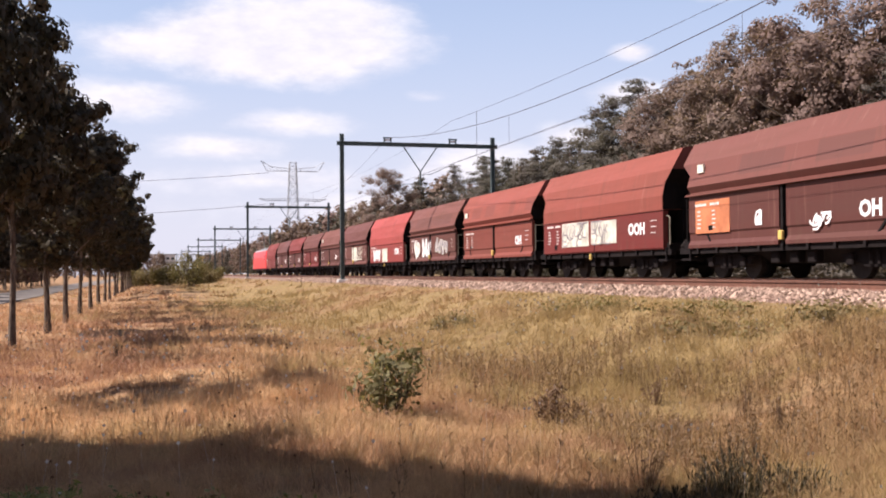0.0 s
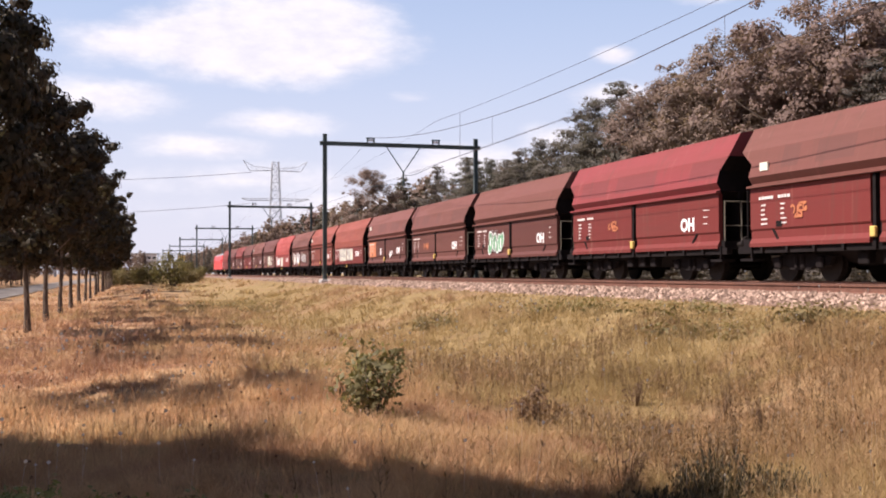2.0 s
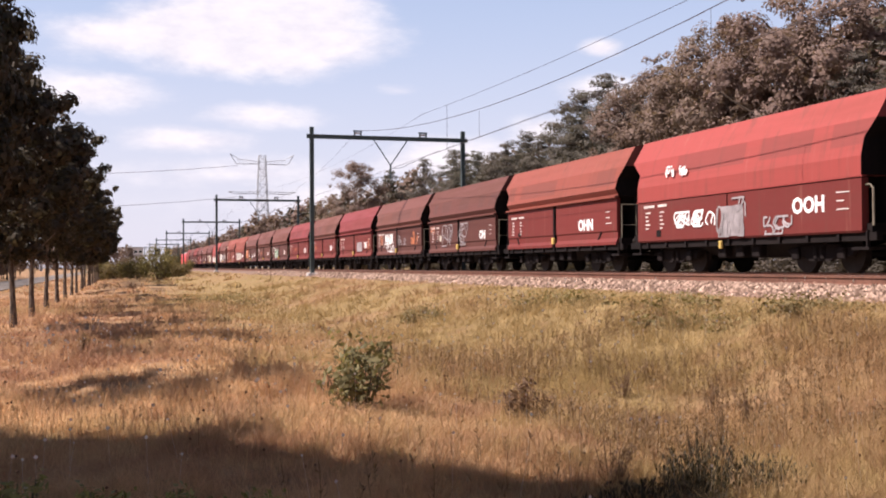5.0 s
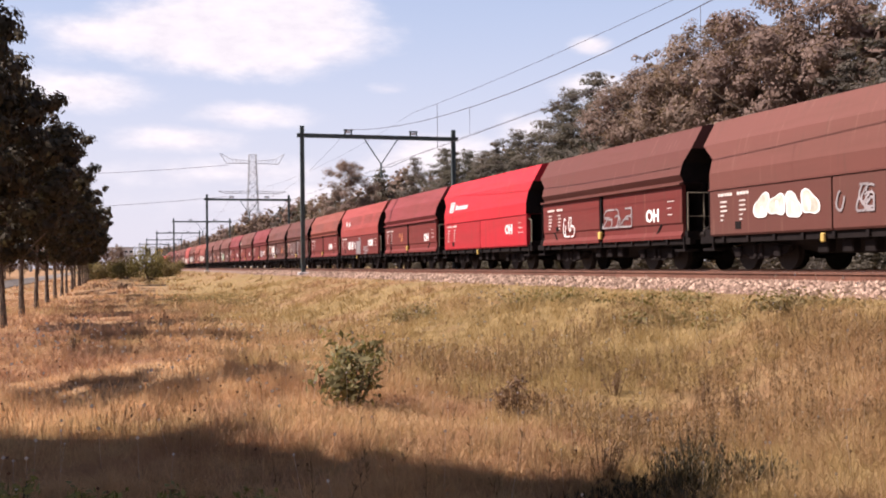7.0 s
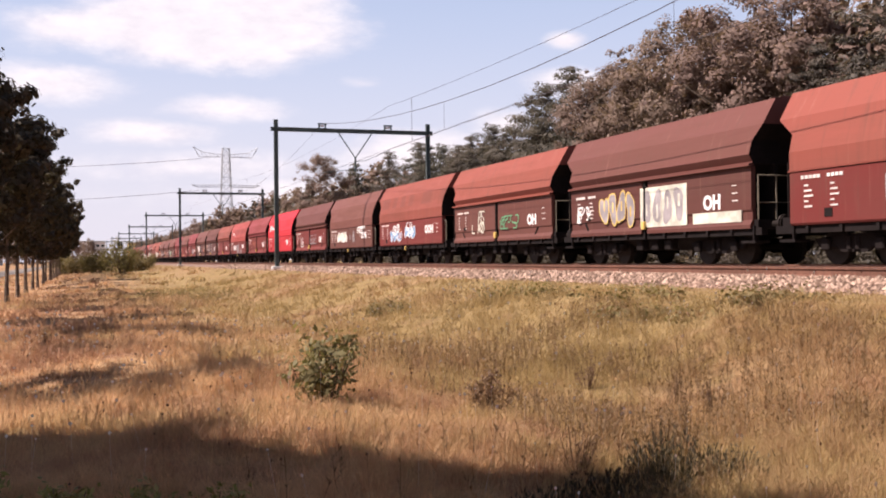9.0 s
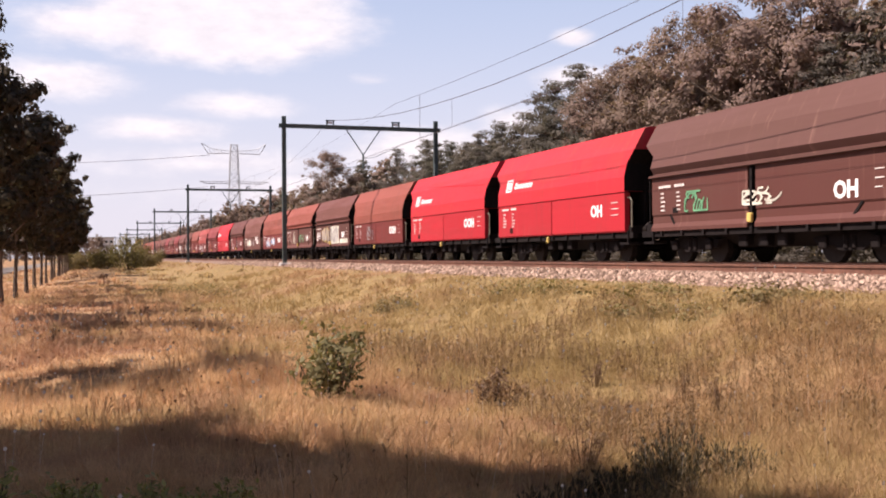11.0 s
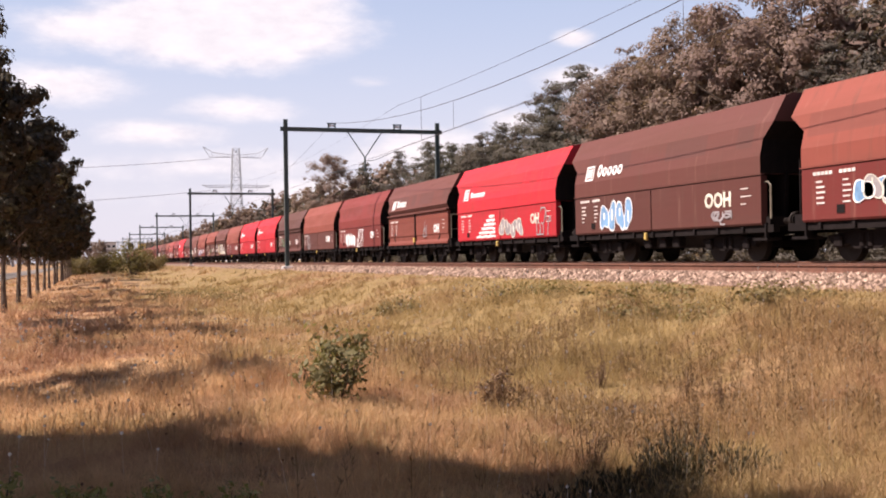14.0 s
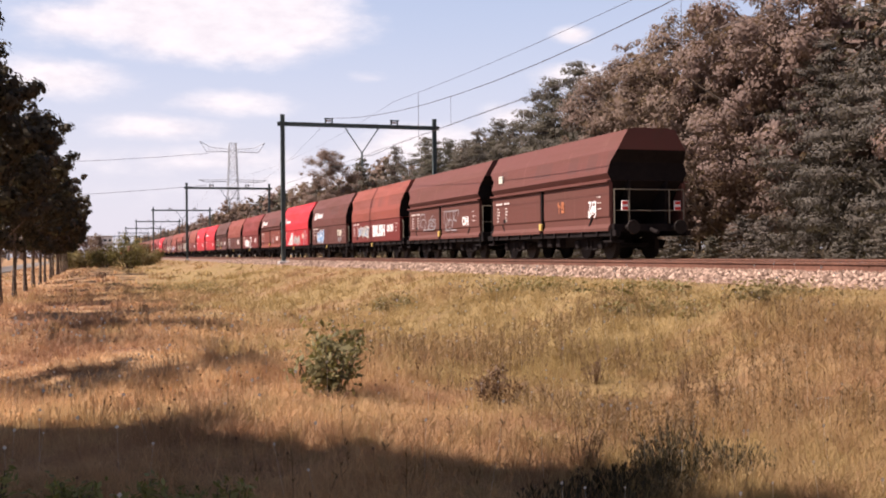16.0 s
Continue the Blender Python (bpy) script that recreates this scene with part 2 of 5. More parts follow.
FIGURES = simple("dull_white_figures", (0.56, 0.50, 0.46), 0.7, 0, 7, 0.3)
CREAM = simple("cream_spray_paint", (0.52, 0.49, 0.40), 0.6, 0, 3, 0.4)
ORANGE = simple("orange_paint", (0.42, 0.14, 0.06), 0.6, 0, 3, 0.3)
GREENP = simple("green_spray_paint", (0.10, 0.25, 0.13), 0.6, 0, 3, 0.3)
BLUEP = simple("blue_spray_paint", (0.13, 0.25, 0.40), 0.6, 0, 3, 0.3)
GREYP = simple("grey_spray_paint", (0.25, 0.22, 0.22), 0.6, 0, 2, 0.4)
YELLOW = simple("yellow_box_paint", (0.55, 0.38, 0.10), 0.6, 0, 5)
RAILING = simple("handrail_paint", (0.15, 0.125, 0.09), 0.6, 0, 5)
LOCO_RED = simple("locomotive_red", (0.55, 0.035, 0.03), 0.4, 0, 1.5, 0.15)
LOCO_GREY = simple("locomotive_roof_grey", (0.22, 0.21, 0.21), 0.6, 0, 2)
DARKGLASS = simple("dark_window_glass", (0.02, 0.022, 0.025), 0.1, 0, 1, 0.05, 0.6)
FLOWER = simple("pale_flower", (0.7, 0.66, 0.6), 0.8, 0, 9, 0.1)
PALE = simple("pale_rendered_wall", (0.62, 0.58, 0.54), 0.85, 0, 0.7, 0.12)
OCHRE = simple("ochre_cladding", (0.62, 0.44, 0.16), 0.7, 0, 0.7, 0.12)


# ---- mesh helpers ----
def mesh_of(name, bm, mat, smooth=False):
    me = bpy.data.meshes.new(name)
    bm.normal_update()
    bm.to_mesh(me)
    bm.free()
    for m in (mat if isinstance(mat, (list, tuple)) else [mat]):
        me.materials.append(m)
    if smooth:
        me.shade_smooth()
        me.set_sharp_from_angle(angle=radians(11))
    return me


def part(name, bm, mat, parent, label="", smooth=False):
    ob = new(name, mesh_of(name, bm, mat, smooth))
    ob.parent = parent
    return tagged(ob, label) if label else ob


def thing(name, bm, mat, label, category, group="", kind="", smooth=False):
    return tagged(new(name, mesh_of(name, bm, mat, smooth)), label, category, group, kind)


def box(bm, x0, x1, y0, y1, z0, z1, bevel=0.0):
    vs = [bm.verts.new((x, y, z)) for z in (z0, z1) for y in (y0, y1) for x in (x0, x1)]
    fs = [bm.faces.new([vs[i] for i in q]) for q in
          ((0, 2, 3, 1), (4, 5, 7, 6), (0, 1, 5, 4), (2, 6, 7, 3), (0, 4, 6, 2), (1, 3, 7, 5))]
    if bevel:
        bmesh.ops.bevel(bm, geom=list({e for f in fs for e in f.edges}), offset=bevel, segments=1, affect="EDGES")


def tube(bm, points, radii, sides=8, cap=True):
    """A tapered round bar through points."""
    pts = [Vector(p) for p in points]
    if not isinstance(radii, (list, tuple)):
        radii = [radii] * len(pts)
    rings = []
    for i, p in enumerate(pts):
        way = (pts[min(i + 1, len(pts) - 1)] - pts[max(i - 1, 0)]).normalized()
        side = way.cross(Vector((0, 0, 1)) if abs(way.z) < 0.9 else Vector((1, 0, 0))).normalized()
        up = side.cross(way)
        rings.append([bm.verts.new(p + radii[i] * (math.cos(a) * side + math.sin(a) * up))
                      for a in (2 * math.pi * k / sides for k in range(sides))])
    for r, s in zip(rings, rings[1:]):
        for k in range(sides):
            bm.faces.new((r[k], r[(k + 1) % sides], s[(k + 1) % sides], s[k]))
    if cap:
        bm.faces.new(rings[0][::-1])
        bm.faces.new(rings[-1])


def disc(bm, x0, x1, y, z, r, sides=20):
    tube(bm, [(x0, y, z), (x1, y, z)], r, sides)


def loft(bm, rings, closed=True, caps=True):
    vs = [[bm.verts.new(p) for p in ring] for ring in rings]
    n = len(vs[0])
    for r, s in zip(vs, vs[1:]):
        for k in range(n if closed else n - 1):
            bm.faces.new((r[k], r[(k + 1) % n], s[(k + 1) % n], s[k]))
    if caps:
        bm.faces.new(vs[0][::-1])
        bm.faces.new(vs[-1])


def quads(name, corners, mat, lit=None):
    """A mesh of loose quads or triangles from an array n x k x 3, shaded along lit if given."""
    n, k = corners.shape[:2]
    me = bpy.data.meshes.new(name)
    me.vertices.add(n * k)
    me.vertices.foreach_set("co", corners.reshape(-1).astype(np.float32))
    me.loops.add(n * k)
    me.loops.foreach_set("vertex_index", np.arange(n * k, dtype=np.int32))
    me.polygons.add(n)
    me.polygons.foreach_set("loop_start", np.arange(0, n * k, k, dtype=np.int32))
    me.materials.append(mat)
    me.update(calc_edges=True)
    if lit is not None:
        me.normals_split_custom_set_from_vertices(np.repeat(lit, k, 0).tolist())
    return me


def text_mesh(body, size, mat, thick=0.004):
    """Lettering, upright in the y-z plane, read from the -x side, centred."""
    curve = bpy.data.curves.new("lettering", "FONT")
    curve.body, curve.size, curve.extrude, curve.resolution_u = body, size, thick, 2
    curve.align_x, curve.align_y, curve.offset = "CENTER", "CENTER", size * 0.035
    ob = bpy.data.objects.new("lettering", curve)
    scene.collection.objects.link(ob)
    bpy.context.view_layer.update()
    me = bpy.data.meshes.new_from_object(ob.evaluated_get(bpy.context.evaluated_depsgraph_get()))
    bpy.data.objects.remove(ob)
    me.transform(pose(0, 0, 0, 90, 0, -90))
    me.materials.clear()
    me.materials.append(mat)
    return me


# ---- the lie of the land ----
NEAR_TRACK, TRAIN_TRACK = 13.85, 17.85
CAM_GROUND = -1.4


def smooth_step(a, b, v):
    s = np.clip((v - a) / (b - a), 0, 1)
    return s * s * (3 - 2 * s)


def ground_z(x, y):
    x, y = np.asarray(x, float), np.asarray(y, float)
    z = CAM_GROUND + 0.0 * x
    z = z + 1.05 * smooth_step(4.8, 11.0, x)
    z = z - 0.37 * smooth_step(20.6, 23.0, x)
    far = smooth_step(30, 110, y) * smooth_step(-3.5, 2.0, x) * (1 - smooth_step(6, 10, x))
    z = z + 0.45 * far
    rough = (1 - smooth_step(9.0, 10.5, x)) * smooth_step(-6.5, -4.5, x)
    rough = rough * (1 - 0.85 * smooth_step(20, 40, y))
    z = z + rough * (0.09 * np.sin(x * 0.9 + 1.3 * np.sin(y * 0.35)) + 0.07 * np.sin(y * 0.8 + x * 0.5) + 0.05 * np.sin(2.1 * x - 1.4 * y))
    return z


def build_ground():
    xs = np.concatenate([-np.geomspace(40, 3000, 14)[::-1], np.arange(-38, -8, 2.0), np.arange(-8, 12, 0.5), np.arange(12, 40, 2.0), np.geomspace(42, 3000, 14)])
    ys = np.concatenate([-np.geomspace(10, 3000, 12)[::-1], np.arange(-8, 60, 0.7), np.arange(60, 200, 5.0), np.geomspace(205, 4500, 16)])
    gx, gy = np.meshgrid(xs, ys)
    gz = ground_z(gx, gy)
    verts = np.stack([gx, gy, gz], -1).reshape(-1, 3)
    w = len(xs)
    faces = [(j * w + i, j * w + i + 1, (j + 1) * w + i + 1, (j + 1) * w + i) for j in range(len(ys) - 1) for i in range(w - 1)]
    me = bpy.data.meshes.new("ground")
    me.from_pydata(verts.tolist(), [], faces)
    me.materials.append(GROUND)
    me.shade_smooth()
    tagged(new("ground", me), "dry grassy soil of a rough meadow", "ground", kind="structure")


build_ground()


def build_road():
    bm = bmesh.new()
    box(bm, -13.0, -8.0, -60, 900, CAM_GROUND - 0.05, CAM_GROUND + 0.06)
    thing("road", bm, ASPHALT, "grey asphalt road beside the row of oaks", "road", kind="structure")


build_road()


# ---- the railway ----
def build_ballast():
    rng = np.random.default_rng(5)
    profile = [(10.35, -0.62), (10.5, -0.47), (11.7, -0.2), (20.3, -0.2), (21.4, -0.62), (21.4, -0.9), (10.35, -0.9)]
    bm = bmesh.new()
    loft(bm, [[(x, y, z) for x, z in profile] for y in (-80, 1500)])
    bed = thing("ballast_bed", bm, STONE, "pale stone ballast bed under two tracks", "ballast", kind="structure")
    # loose stones, largest number where the bed is seen close to
    n = 26000
    y = 6 + 84 * rng.random(n) ** 1.6
    x = 10.2 + 2.9 * rng.random(n)
    z = np.interp(x, [10.2, 10.5, 11.7, 14], [-0.52, -0.47, -0.2, -0.2]) + 0.005
    s = (0.028 + 0.035 * rng.random(n)) * (1 + y / 60)
    octa = np.array([(1, 0, 0), (0, 1, 0), (-1, 0, 0), (0, -1, 0), (0, 0, 0.8), (0, 0, -0.8)])
    tri = np.array([(0, 1, 4), (1, 2, 4), (2, 3, 4), (3, 0, 4), (1, 0, 5), (2, 1, 5), (3, 2, 5), (0, 3, 5)])
    a = rng.random(n) * 6.283
    jig = octa[None] * (0.6 + 0.8 * rng.random((n, 6, 1))) * s[:, None, None]
    c, d = np.cos(a)[:, None], np.sin(a)[:, None]
    v = np.stack([jig[..., 0] * c - jig[..., 1] * d + x[:, None], jig[..., 0] * d + jig[..., 1] * c + y[:, None], jig[..., 2] + z[:, None]], -1)
    faces = (tri[None] + 6 * np.arange(n)[:, None, None]).reshape(-1, 3)
    me = bpy.data.meshes.new("ballast_stones")
    me.from_pydata(v.reshape(-1, 3).tolist(), [], faces.tolist())
    me.materials.append(STONE)
    tagged(new("ballast_stones", me), "loose angular grey and brown ballast stones", "gravel", kind="stuff")


build_ballast()


def build_track(centre):
    track = tagged(new("railway_track"), "rusty rails on concrete sleepers in stone ballast", "railway track", kind="structure")
    for side in (-0.75, 0.75):
        x = centre + side
        bm = bmesh.new()
        ring = [(-0.07, -0.17), (0.07, -0.17), (0.07, -0.155), (0.012, -0.135), (0.012, -0.045), (0.036, -0.03), (0.036, -0.004),
                (-0.036, -0.004), (-0.036, -0.03), (-0.012, -0.045), (-0.012, -0.135), (-0.07, -0.155)]
        loft(bm, [[(x + a, y, z) for a, z in ring] for y in (-80, 1500)])
        rail = part("rail", bm, RAILSIDE, track)
        bm = bmesh.new()
        box(bm, x - 0.028, x + 0.028, -80, 1500, -0.003, 0.0)
        part("rail_head", bm, RAILTOP, rail, "polished running surface")
    bm = bmesh.new()
    box(bm, -1.3, 1.3, -0.13, 0.13, -0.27, -0.168, 0.02)
    me = mesh_of("sleeper", bm, SLEEPER)
    for i in range(150):
        ob = new("sleeper", me)
        ob.parent, ob.location = track, (centre, 2 + i * 0.6, 0)


build_track(NEAR_TRACK)
build_track(TRAIN_TRACK)

MAST_L, MAST_R, MAST_TOP, BEAM_Z = 11.18, 20.62, 8.55, 7.98
PORTALS = [0.6 + 62.3 * i for i in range(8)]
CATENARY = ((13.97, 8.4, 5.42, 6.35), (18.05, 9.55, 6.88, 8.95))   # across, carrier at the portal, contact wire, carrier at mid-span


def build_portal(y):
    portal = tagged(new("catenary_portal"), "dark green steel portal over two tracks with insulators", "catenary portal", "portals along the line")
    portal.location = (0, y, 0)
    for x in (MAST_L, MAST_R):
        bm = bmesh.new()
        base = float(ground_z(x, y)) if x < 12 else -0.6
        ring = [(-0.12, -0.1), (-0.1, -0.1), (-0.1, -0.012), (0.1, -0.012), (0.1, -0.1), (0.12, -0.1),
                (0.12, 0.1), (0.1, 0.1), (0.1, 0.012), (-0.1, 0.012), (-0.1, 0.1), (-0.12, 0.1)]
        loft(bm, [[(x + a, b, z) for a, b in ring] for z in (base - 0.1, MAST_TOP)])
        mast = part("mast", bm, STEEL, portal)
        bm = bmesh.new()
        box(bm, x - 0.3, x + 0.3, -0.3, 0.3, base - 0.3, base + 0.22, 0.03)
        part("mast_foot", bm, CONCRETE, mast, "grey concrete foot")
    bm = bmesh.new()
    ring = [(-0.09, -0.12), (0.09, -0.12), (0.09, -0.09), (0.02, -0.09), (0.02, 0.09), (0.09, 0.09),
            (0.09, 0.12), (-0.09, 0.12), (-0.09, 0.09), (-0.02, 0.09), (-0.02, -0.09), (-0.09, -0.09)]
    loft(bm, [[(x, a, BEAM_Z + b) for a, b in ring] for x in (MAST_L - 0.3, MAST_R + 0.3)])
    part("beam", bm, STEEL, portal)
    for x, z, low, mid in CATENARY:
        bm = bmesh.new()
        for s in (-0.2, 0.2):
            box(bm, x + s - 0.035, x + s + 0.035, -0.05, 0.05, BEAM_Z + 0.12, BEAM_Z + 0.42)
        box(bm, x - 0.27, x + 0.27, -0.05, 0.05, BEAM_Z + 0.36, BEAM_Z + 0.43)
        bracket = part("bracket", bm, STEEL, portal)
        bm = bmesh.new()
        for k in range(4):
            disc(bm, x - 0.16 + k * 0.08, x - 0.12 + k * 0.08, 0, BEAM_Z + 0.26, 0.07, 10)
        part("insulator", bm, CERAMIC, bracket, "brown ceramic insulator")
    bm = bmesh.new()
    for s in (-1, 1):
        tube(bm, [(16.0 + s * 1.05, 0, BEAM_Z - 0.1), (16.0, 0, 6.35)], 0.035, 6)
    part("hanger", bm, STEEL, portal, "V-shaped steel hanger")
    bm = bmesh.new()
    tube(bm, [(16.0, 0, 6.4), (16.0, 0, 5.5)], 0.06, 8)
    part("drop_tube", bm, STEEL, portal)
    for x, z, low, mid in CATENARY:
        bm = bmesh.new()
        s = -1 if x < 16.0 else 1
        tube(bm, [(16.0, 0, min(low, 6.0) + 0.15), (16.0 + s * 0.6, 0, min(low, 6.0) + 0.2), (x + 0.1 * s, 0, low)], 0.018, 6)
        part("steady_arm", bm, STEEL, portal)
    return portal


for y in PORTALS:
    build_portal(y)


def build_wires():
    for x, top, low, mid in CATENARY:
        carrier = tagged(new("catenary_wire"), "thin overhead wires hung from droppers over the track", "overhead wire", "wires over the tracks")
        bm, bm2 = bmesh.new(), bmesh.new()
        pts = []
        for a, b in zip(PORTALS, PORTALS[1:]):
            for k in range(16):
                u = k / 16
                pts.append((x, a + (b - a) * u, top - (top - mid) * 4 * u * (1 - u)))
        tube(bm, pts, [(0.013 if x < 15 else 0.010) if p[1] < 64 else 0.006 for p in pts], 5)
        part("carrier_wire", bm, WIRE, carrier)
        tube(bm2, [(x, PORTALS[0], low), (x, PORTALS[1], low), (x, PORTALS[1] + 1, low), (x, PORTALS[-1], low)], [0.006 if x < 15 else 0.014] * 2 + [0.006] * 2, 5)
        part("contact_wire", bm2, WIRE, carrier)
        for a, b in zip(PORTALS[:4], PORTALS[1:]):
            for u in ((0.36, 0.64) if x < 15 else (0.92,)):
                bm = bmesh.new()
                y = a + (b - a) * u
                tube(bm, [(x, y, top - (top - mid) * 4 * u * (1 - u)), (x, y, low)], (0.007 if u in (0.36, 0.64) else 0.013) * (1 if a < 10 else 0.5), 4)
                part("dropper", bm, WIRE, carrier)


build_wires()


# ---- the train ----
LEN_A, LEN_B = 12.22, 12.62
# half profiles (across, height) of the hopper's upper half
SKIN_A = [(0.62, 4.33), (0.88, 4.27), (1.275, 3.60), (1.385, 3.2), (1.49, 2.84), (1.38, 2.66), (1.38, 2.60)]
SKIN_B = [(0.70, 4.32), (0.90, 4.27), (1.30, 3.58), (1.40, 3.15), (1.50, 2.72), (1.50, 2.27)]
FRONT_IN, REAR_IN = 0.98, 0.68      # how far the side flaps stop short of the two ends


def hopper_shell(bm, skin, length):
    """The sloping upper half, shorter below than along its crest."""
    half = length / 2
    rings = []
    for u in (-1, 1):
        ring = []
        for sx, pts in ((-1, skin), (1, skin[::-1])):
            for x, z in pts:
                back = 0.36 + ((FRONT_IN if u > 0 else REAR_IN) - 0.36) * max(0.0, min(1.0, (3.5 - z) / 0.3))
                ring.append((sx * x, u * (half - back), z))
        rings.append(ring)
    loft(bm, rings, caps=False)
    bm.verts.ensure_lookup_table()
    n = len(rings[0])
    for e in (0, 1):
        vs = bm.verts[e * n:(e + 1) * n]
        for i in range(n // 2 - 1):
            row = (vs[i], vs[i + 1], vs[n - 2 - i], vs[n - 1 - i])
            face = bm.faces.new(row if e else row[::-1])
            # end faces below the crest take the shade-black colour, not body paint
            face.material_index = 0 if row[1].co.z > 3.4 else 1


def end_plate(bm, u, half):
    """A hopper's end: the sloping plate with two stiffeners under the crest."""
    y1, y0 = u * (half - (FRONT_IN if u > 0 else REAR_IN)), u * (half - 2.2)
    loft(bm, [[(-1.42, y1, 2.62), (-1.42, y0, 1.1), (-1.42, y0 - u * 0.1, 1.1), (-1.42, y1 - u * 0.1, 2.62)],
              [(1.42, y1, 2.62), (1.42, y0, 1.1), (1.42, y0 - u * 0.1, 1.1), (1.42, y1 - u * 0.1, 2.62)]])


def stiffener(bm, u, half, x):
    y1, y0 = u * (half - (FRONT_IN if u > 0 else REAR_IN)), u * (half - 2.2)
    loft(bm, [[(x - 0.05, y1, 2.62), (x - 0.05, y0, 1.12), (x - 0.05, u * (half - 0.72), 1.12), (x - 0.05, u * (half - 0.62), 2.62)],
              [(x + 0.05, y1, 2.62), (x + 0.05, y0, 1.12), (x + 0.05, u * (half - 0.72), 1.12), (x + 0.05, u * (half - 0.62), 2.62)]])


def build_wagon(kind):
    """A four-axle self-discharging hopper wagon; kind A has folded side flaps and a mid post, kind B flat flaps."""
    length = LEN_A if kind == "A" else LEN_B
    half = length / 2
    low, rear = half - FRONT_IN, half - REAR_IN      # where the side flaps end
    wagon = new("hopper_wagon")
    bm = bmesh.new()
    hopper_shell(bm, SKIN_A if kind == "A" else SKIN_B, length)
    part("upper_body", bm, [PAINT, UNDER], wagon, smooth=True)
    # rain ledge, seams and filling-hatch rim
    for sx in (-1, 1):
        bm = bmesh.new()
        if kind == "A":
            box(bm, *sorted((sx * 1.38, sx * 1.53)), -rear - 0.05, low + 0.05, 2.54, 2.60)
        else:
            box(bm, *sorted((sx * 1.40, sx * 1.515)), -rear - 0.05, low + 0.05, 2.235, 2.27)
        part("ledge", bm, PAINT, wagon)
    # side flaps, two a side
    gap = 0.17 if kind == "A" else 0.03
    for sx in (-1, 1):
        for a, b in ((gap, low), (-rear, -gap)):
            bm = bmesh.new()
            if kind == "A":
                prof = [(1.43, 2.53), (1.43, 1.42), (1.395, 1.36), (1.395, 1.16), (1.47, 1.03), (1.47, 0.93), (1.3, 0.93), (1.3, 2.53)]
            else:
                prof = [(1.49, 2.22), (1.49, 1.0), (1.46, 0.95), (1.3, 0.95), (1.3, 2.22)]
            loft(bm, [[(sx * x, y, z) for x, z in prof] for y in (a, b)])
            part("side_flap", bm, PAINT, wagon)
        bm = bmesh.new()
        if kind == "A":
            box(bm, *sorted((sx * 1.25, sx * 1.34)), -gap, gap, 0.95, 2.53)
            box(bm, *sorted((sx * 1.34, sx * 1.46)), -0.05, 0.05, 0.9, 2.5)
        else:
            box(bm, *sorted((sx * 1.28, sx * 1.36)), -gap, gap, 0.95, 2.25)
        part("mid_post", bm, UNDER, wagon, "dark recessed post")
        bm = bmesh.new()
        if kind == "A":
            box(bm, *sorted((sx * 1.44, sx * 1.54)), -0.09, 0.09, 1.05, 1.3, 0.02)
        else:
            box(bm, *sorted((sx * 1.44, sx * 1.53)), 0.3, 0.42, 0.68, 0.9, 0.02)
        part("release_box", bm, YELLOW, wagon, "small yellow release box")
        bm = bmesh.new()
        box(bm, *sorted((sx * 1.22, sx * 1.4)), -half + 0.3, half - 0.3, 0.76, 0.95)
        for k in range(9):
            y = -low + (2 * low) * (k + 0.5) / 9
            box(bm, *sorted((sx * 1.36, sx * 1.47)), y - 0.05, y + 0.05, 0.78, 0.93)
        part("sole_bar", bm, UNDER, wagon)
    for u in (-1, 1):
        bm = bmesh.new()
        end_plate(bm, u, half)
        wall = part("end_wall", bm, UNDER, wagon, "sloping end wall, the recess's shade in its colour")
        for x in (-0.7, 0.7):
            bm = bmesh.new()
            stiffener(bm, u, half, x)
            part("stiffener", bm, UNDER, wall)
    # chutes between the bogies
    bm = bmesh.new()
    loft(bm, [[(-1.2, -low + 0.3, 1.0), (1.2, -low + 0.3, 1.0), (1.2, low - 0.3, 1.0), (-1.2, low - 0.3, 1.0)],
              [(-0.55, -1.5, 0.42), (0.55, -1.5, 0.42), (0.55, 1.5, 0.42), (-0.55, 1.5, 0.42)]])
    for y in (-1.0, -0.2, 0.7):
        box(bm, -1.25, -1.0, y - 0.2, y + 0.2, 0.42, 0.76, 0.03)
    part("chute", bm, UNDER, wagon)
    for u in (-1, 1):
        # bogies
        bogie = new("bogie")
        bogie.parent = wagon
        cy = u * (half - 2.75)
        for sx in (-1, 1):
            bm = bmesh.new()
            loft(bm, [[(sx * x, cy + y, z) for y, z in ((-1.35, 0.62), (-1.2, 0.42), (-0.6, 0.42), (-0.4, 0.3), (0.4, 0.3), (0.6, 0.42), (1.2, 0.42), (1.35, 0.62), (0.4, 0.72), (-0.4, 0.72))]
                      for x in (0.98, 1.1)])
            for y in (-0.9, 0.9):
                box(bm, *sorted((sx * 1.08, sx * 1.2)), cy + y - 0.14, cy + y + 0.14, 0.34, 0.64, 0.03)
            for y in (-0.14, 0.14):
                tube(bm, [(sx * 1.08, cy + y, 0.36), (sx * 1.08, cy + y, 0.66)], 0.09, 8)
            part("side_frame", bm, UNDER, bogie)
        for y in (-0.9, 0.9):
            bm = bmesh.new()
            for sx in (-1, 1):
                disc(bm, sx * 0.70, sx * 0.83, cy + y, 0.46, 0.46)
                disc(bm, sx * 0.66, sx * 0.70, cy + y, 0.46, 0.485)
            disc(bm, -1.1, 1.1, cy + y, 0.46, 0.08, 10)
            part("wheelset", bm, WHEEL, bogie)
        # end platform, buffers, coupling, railing, ladder
        bm = bmesh.new()
        y0, y1 = sorted((u * (half - 0.5), u * (half - 1.1)))
        box(bm, -1.35, 1.35, y0, y1, 0.92, 1.16)
